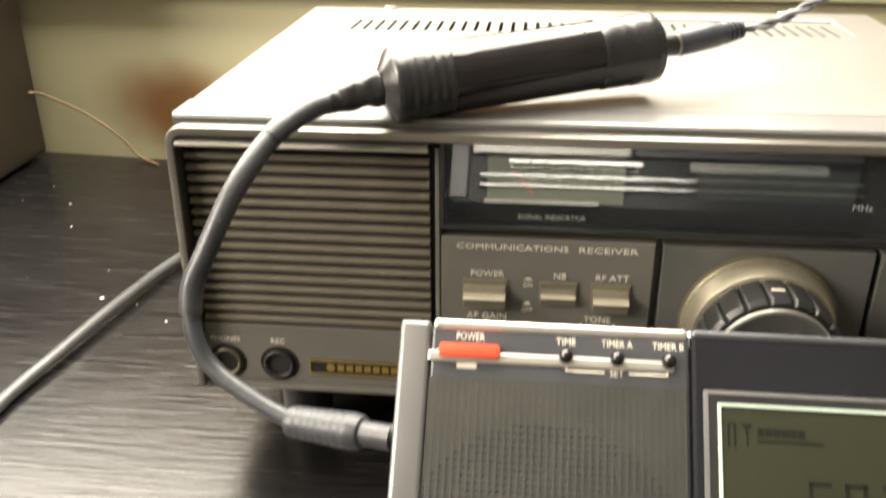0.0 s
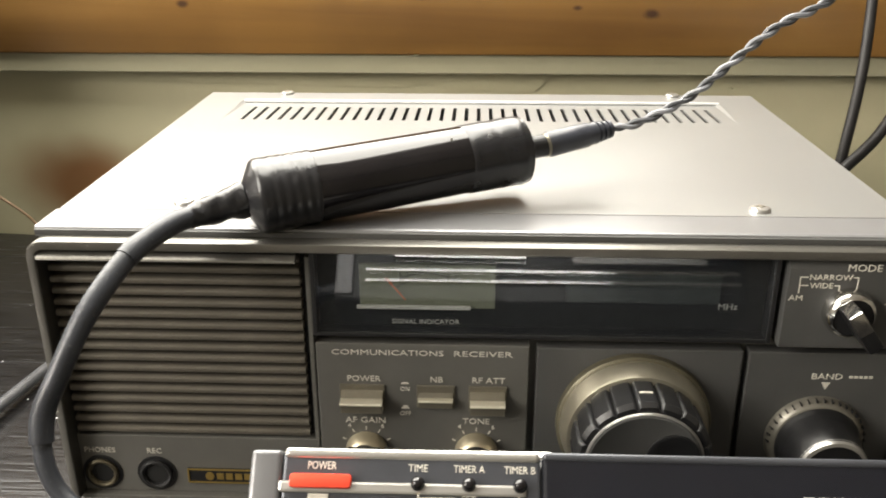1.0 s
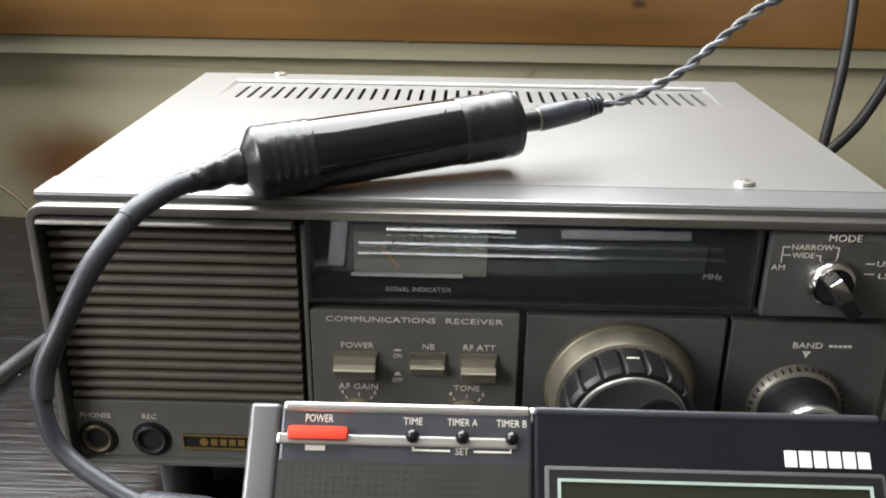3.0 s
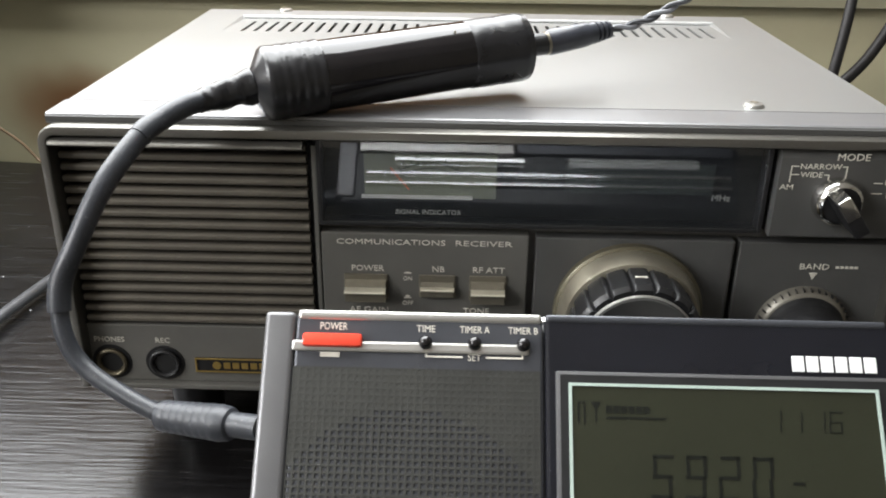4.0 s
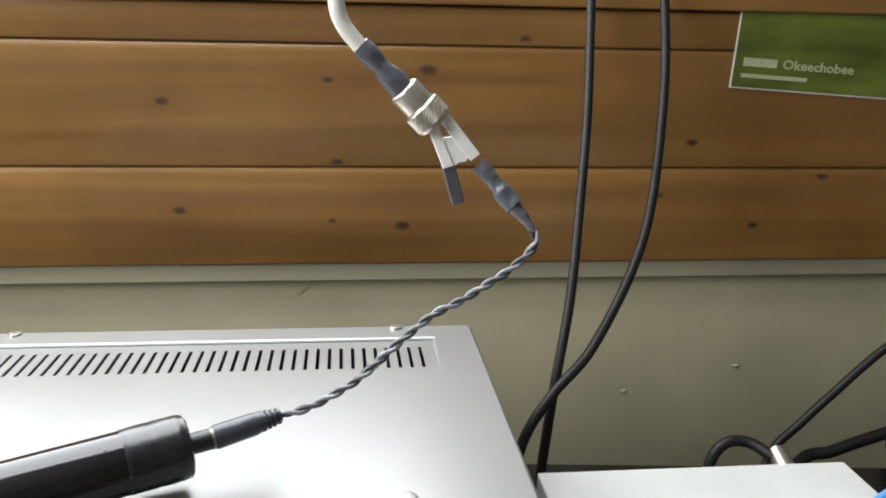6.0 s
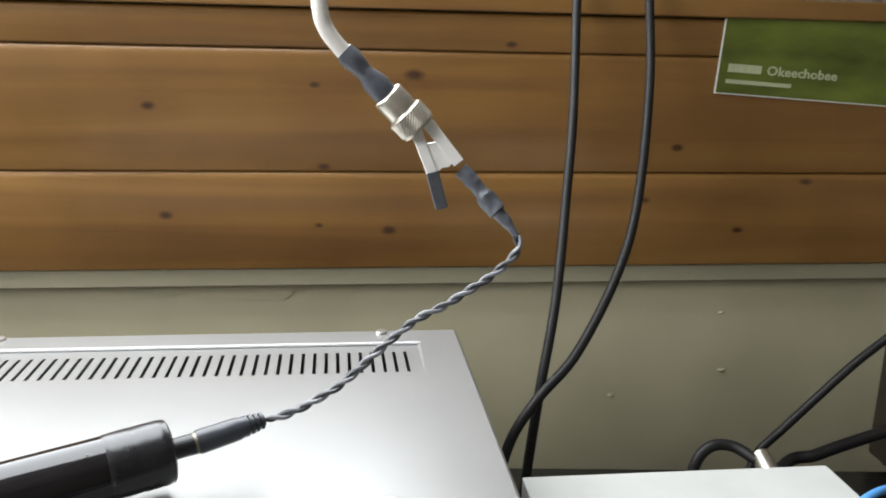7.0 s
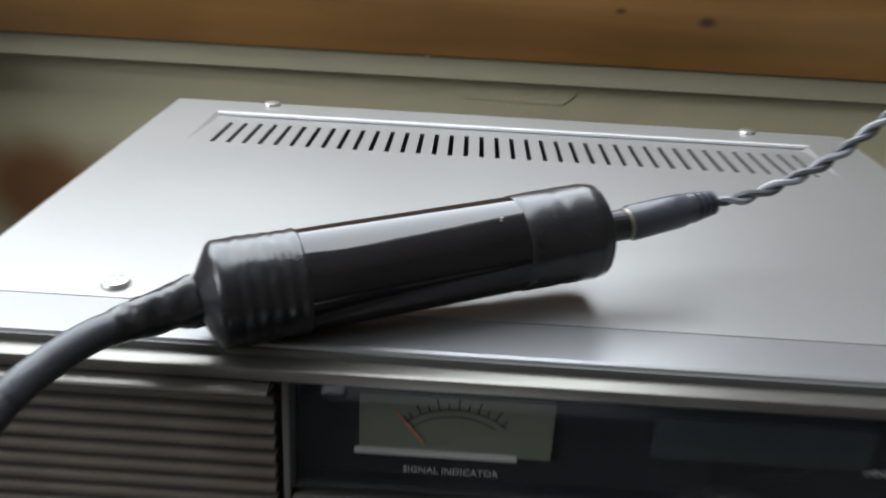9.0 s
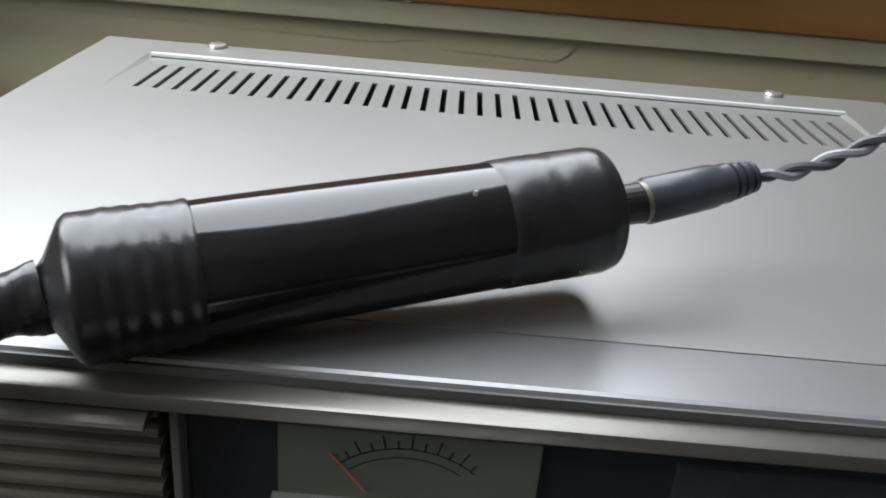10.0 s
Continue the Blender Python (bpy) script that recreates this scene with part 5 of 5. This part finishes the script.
for x in (0.045, 0.12):
    k = part("knob", flutes(0.014, 0.0, 0.016, 18, Matrix.Translation((x, -0.0015, 0.048)) @ TOFRONT, 0.001), BLACK, wb, "", True)
    part("rim", lathe(bmesh.new(), [(0.0128, 0.0155), (0.0122, 0.0168), (0.011, 0.0170)], Matrix.Translation((x, -0.0015, 0.048)) @ TOFRONT, 32, cap=False), CHROME, k, "", True)
for x in (0.015, 0.163):
    for y in (0.02, 0.11):
        part("foot", lathe(bmesh.new(), [(0.006, 0), (0.007, 0.0162)], Matrix.Translation((x, y, 0)), 16), BLACK, wb)
plug = thing("coax_plug", (0.492, 0.166, 0.0), "metal coax plug with a black lead behind the white box", "connector")
part("barrel", lathe(bmesh.new(), [(0.008, -0.016), (0.008, 0.004), (0.006, 0.006), (0.006, 0.022)], Matrix.Translation((0, 0, 0.064)) @ Matrix.Rotation(radians(-70), 4, "X"), 24), NICKEL, plug, "", True)
part("lead", tube(bmesh.new(), smooth_line([(-0.004, 0.018, 0.070), (-0.014, 0.030, 0.0735), (-0.028, 0.032, 0.0725), (-0.038, 0.030, 0.060), (-0.040, 0.028, 0.030), (-0.040, 0.04, 0.0036)], 8), 0.0036, 12), CABLE_BLACK, plug, "", True)
cable("black_lead", [(0.525, 0.262, 0.006), (0.5410, 0.28, 0.0210), (0.5600, 0.28, 0.0420), (0.5800, 0.28, 0.0630), (0.6130, 0.28, 0.0960), (0.66, 0.28, 0.134)], 0.0032, CABLE_BLACK, "black lead slanting up behind the white box")
cable("black_lead", [(0.53, 0.25, 0.0050), (0.567, 0.28, 0.0140), (0.586, 0.28, 0.0180), (0.603, 0.28, 0.0240), (0.625, 0.28, 0.0310), (0.66, 0.28, 0.042)], 0.0046, CABLE_BLACK, "thick black lead running low behind the white box")
cable("blue_cable", [(0.440, 0.030, 0.0872), (0.4680, 0.078, 0.0874), (0.4883, 0.0913, 0.0900), (0.5194, 0.107, 0.0930), (0.56, 0.13, 0.075), (0.60, 0.15, 0.03), (0.64, 0.16, 0.0032)], 0.0022, BLUE, "light blue network cable over the white box")
db = thing("power_supply", (0.678, 0.24, 0.0), "black power supply box in the dark corner of the desk", "electronics box")
part("case", bx(-0.028, 0.06, -0.07, 0.07, 0.003, 0.135, 0.003), SPEAKERBOX, db)
for x in (-0.018, 0.05):
    for y in (-0.055, 0.055):
        part("foot", lathe(bmesh.new(), [(0.006, 0), (0.006, 0.0032)], Matrix.Translation((x, y, 0)), 12), BLACK, db)

# postcard on the planks
card = thing("postcard", (0.5165, WALL - 0.001, 0.2775), "green meadow picture postcard pinned to the wooden planks", "postcard", m=Matrix.Translation((0.5165, WALL - 0.0012, 0.2775)) @ Matrix.Rotation(radians(3.4), 4, "Y"))
part("paper", bx(0, 0.20, 0.0002, 0.0008, 0, 0.14), SILLPAINT, card)
part("picture", bx(0.0012, 0.1988, -0.0001, 0.0002, 0.0010, 0.139), GRASS_PRINT, card, "printed green meadow")
for x, z, w, h in ((0.0375, 0.0610, 0.0032, 0.05), (0.0555, 0.0580, 0.0048, 0.055), (0.118, 0.064, 0.0018, 0.04)):
    part("printed_trunk", bx(x, x + w, -0.0003, -0.0001, z, z + h), TRUNK_PRINT, card)
part("printed_road", bx(0.060, 0.1988, -0.00025, -0.0001, 0.072, 0.090), ROAD_PRINT, card)
for x0, x1, z0, z1 in ((0.0080, 0.0345, 0.0166, 0.0228), (0.0075, 0.0600, 0.0082, 0.0112)):
    part("print_bar", bx(x0, x1, -0.0003, -0.0001, z0, z1), PRINT_PALE, card)
words("lettering", "Okeechobee", 0.0098, Matrix.Translation((0.0675, -0.0002, 0.0194)) @ TOFRONT, PRINT_PALE, card, 0.0570, 0.0002)

# flakes of old paint along the batten
def flake(pts, name="paint_flake"):
    bm = plate(bmesh.new(), pts, Matrix.Translation((0, BACK - 0.0010, 0)) @ TOFRONT, 0.0011)
    part(name, bm, WALLPAINT, wall)
rnd = random.Random(4)
def ragged(x0, x1, z0, z1, n, a):
    low = [(x0 + (x1 - x0) * k / n, z0 + rnd.uniform(-a, a)) for k in range(n + 1)]
    return low + [(x1, z1), (x0, z1)]
low = [(-0.100 + 0.0127 * k, 0.1200 - 0.00024 * k + rnd.uniform(-0.0003, 0.0003)) for k in range(16)]
low += [(0.0985, 0.1166), (0.1035, 0.1184), (0.1130, 0.1191), (0.1215, 0.1182), (0.1270, 0.1152)]
low += [(0.1330 + 0.0120 * k, 0.1146 - 0.0002 * k + rnd.uniform(-0.0003, 0.0003)) for k in range(6)]
flake(low + [(0.1990, 0.1180), (0.2060, 0.1266), (-0.1000, 0.1266)])
flake(ragged(-0.60, -0.102, 0.1238, 0.1266, 60, 0.0006))
flake(ragged(0.21, 1.2, 0.1225, 0.1266, 90, 0.0008))

# drops and nubs of paint on the wall and the lowest plank
for x, y, z, r in ((0.107, WALL + 0.0012, 0.1428, 0.0013), (0.549, BACK, 0.097, 0.0016), (0.555, BACK, 0.046, 0.0022), (0.460, BACK, 0.026, 0.0018), (0.338, BACK, 0.117, 0.0012), (0.500, BACK, 0.118, 0.0014)):
    part("paint_drop", crumple(lathe(bmesh.new(), [(r, 0), (r * 0.9, r * 0.25), (r * 0.5, r * 0.5), (r * 0.1, r * 0.55)], Matrix.Translation((x, y, z)) @ TOFRONT @ Matrix.Diagonal((1.7, 0.8, 1, 1)), 12), r * 0.3, 500), WALLPAINT, wall, "", True)

# specks of dust on the desk
bm = bmesh.new()
rnd = random.Random(12)
for x, y, r in [(-0.110, 0.128, 0.0008), (-0.196, 0.262, 0.0006), (-0.064, 0.106, 0.0005)] + [(rnd.uniform(-0.25, 0.02), rnd.uniform(-0.1, 0.3), rnd.uniform(0.0002, 0.0005)) for _ in range(14)]:
    if x > -0.012 and y > -0.02:
        continue
    lathe(bm, [(r, 0.0), (r * 0.7, r * 0.4), (r * 0.2, r * 0.5)], Matrix.Translation((x, y, 0.0)) @ Matrix.Rotation(rnd.uniform(0, 3), 4, "Z") @ Matrix.Diagonal((1, 1.8, 1, 1)), 7)
tagged(part("dust", bm, LETTER_W), "white specks of dust lying on the desk", "dust", "", "stuff")
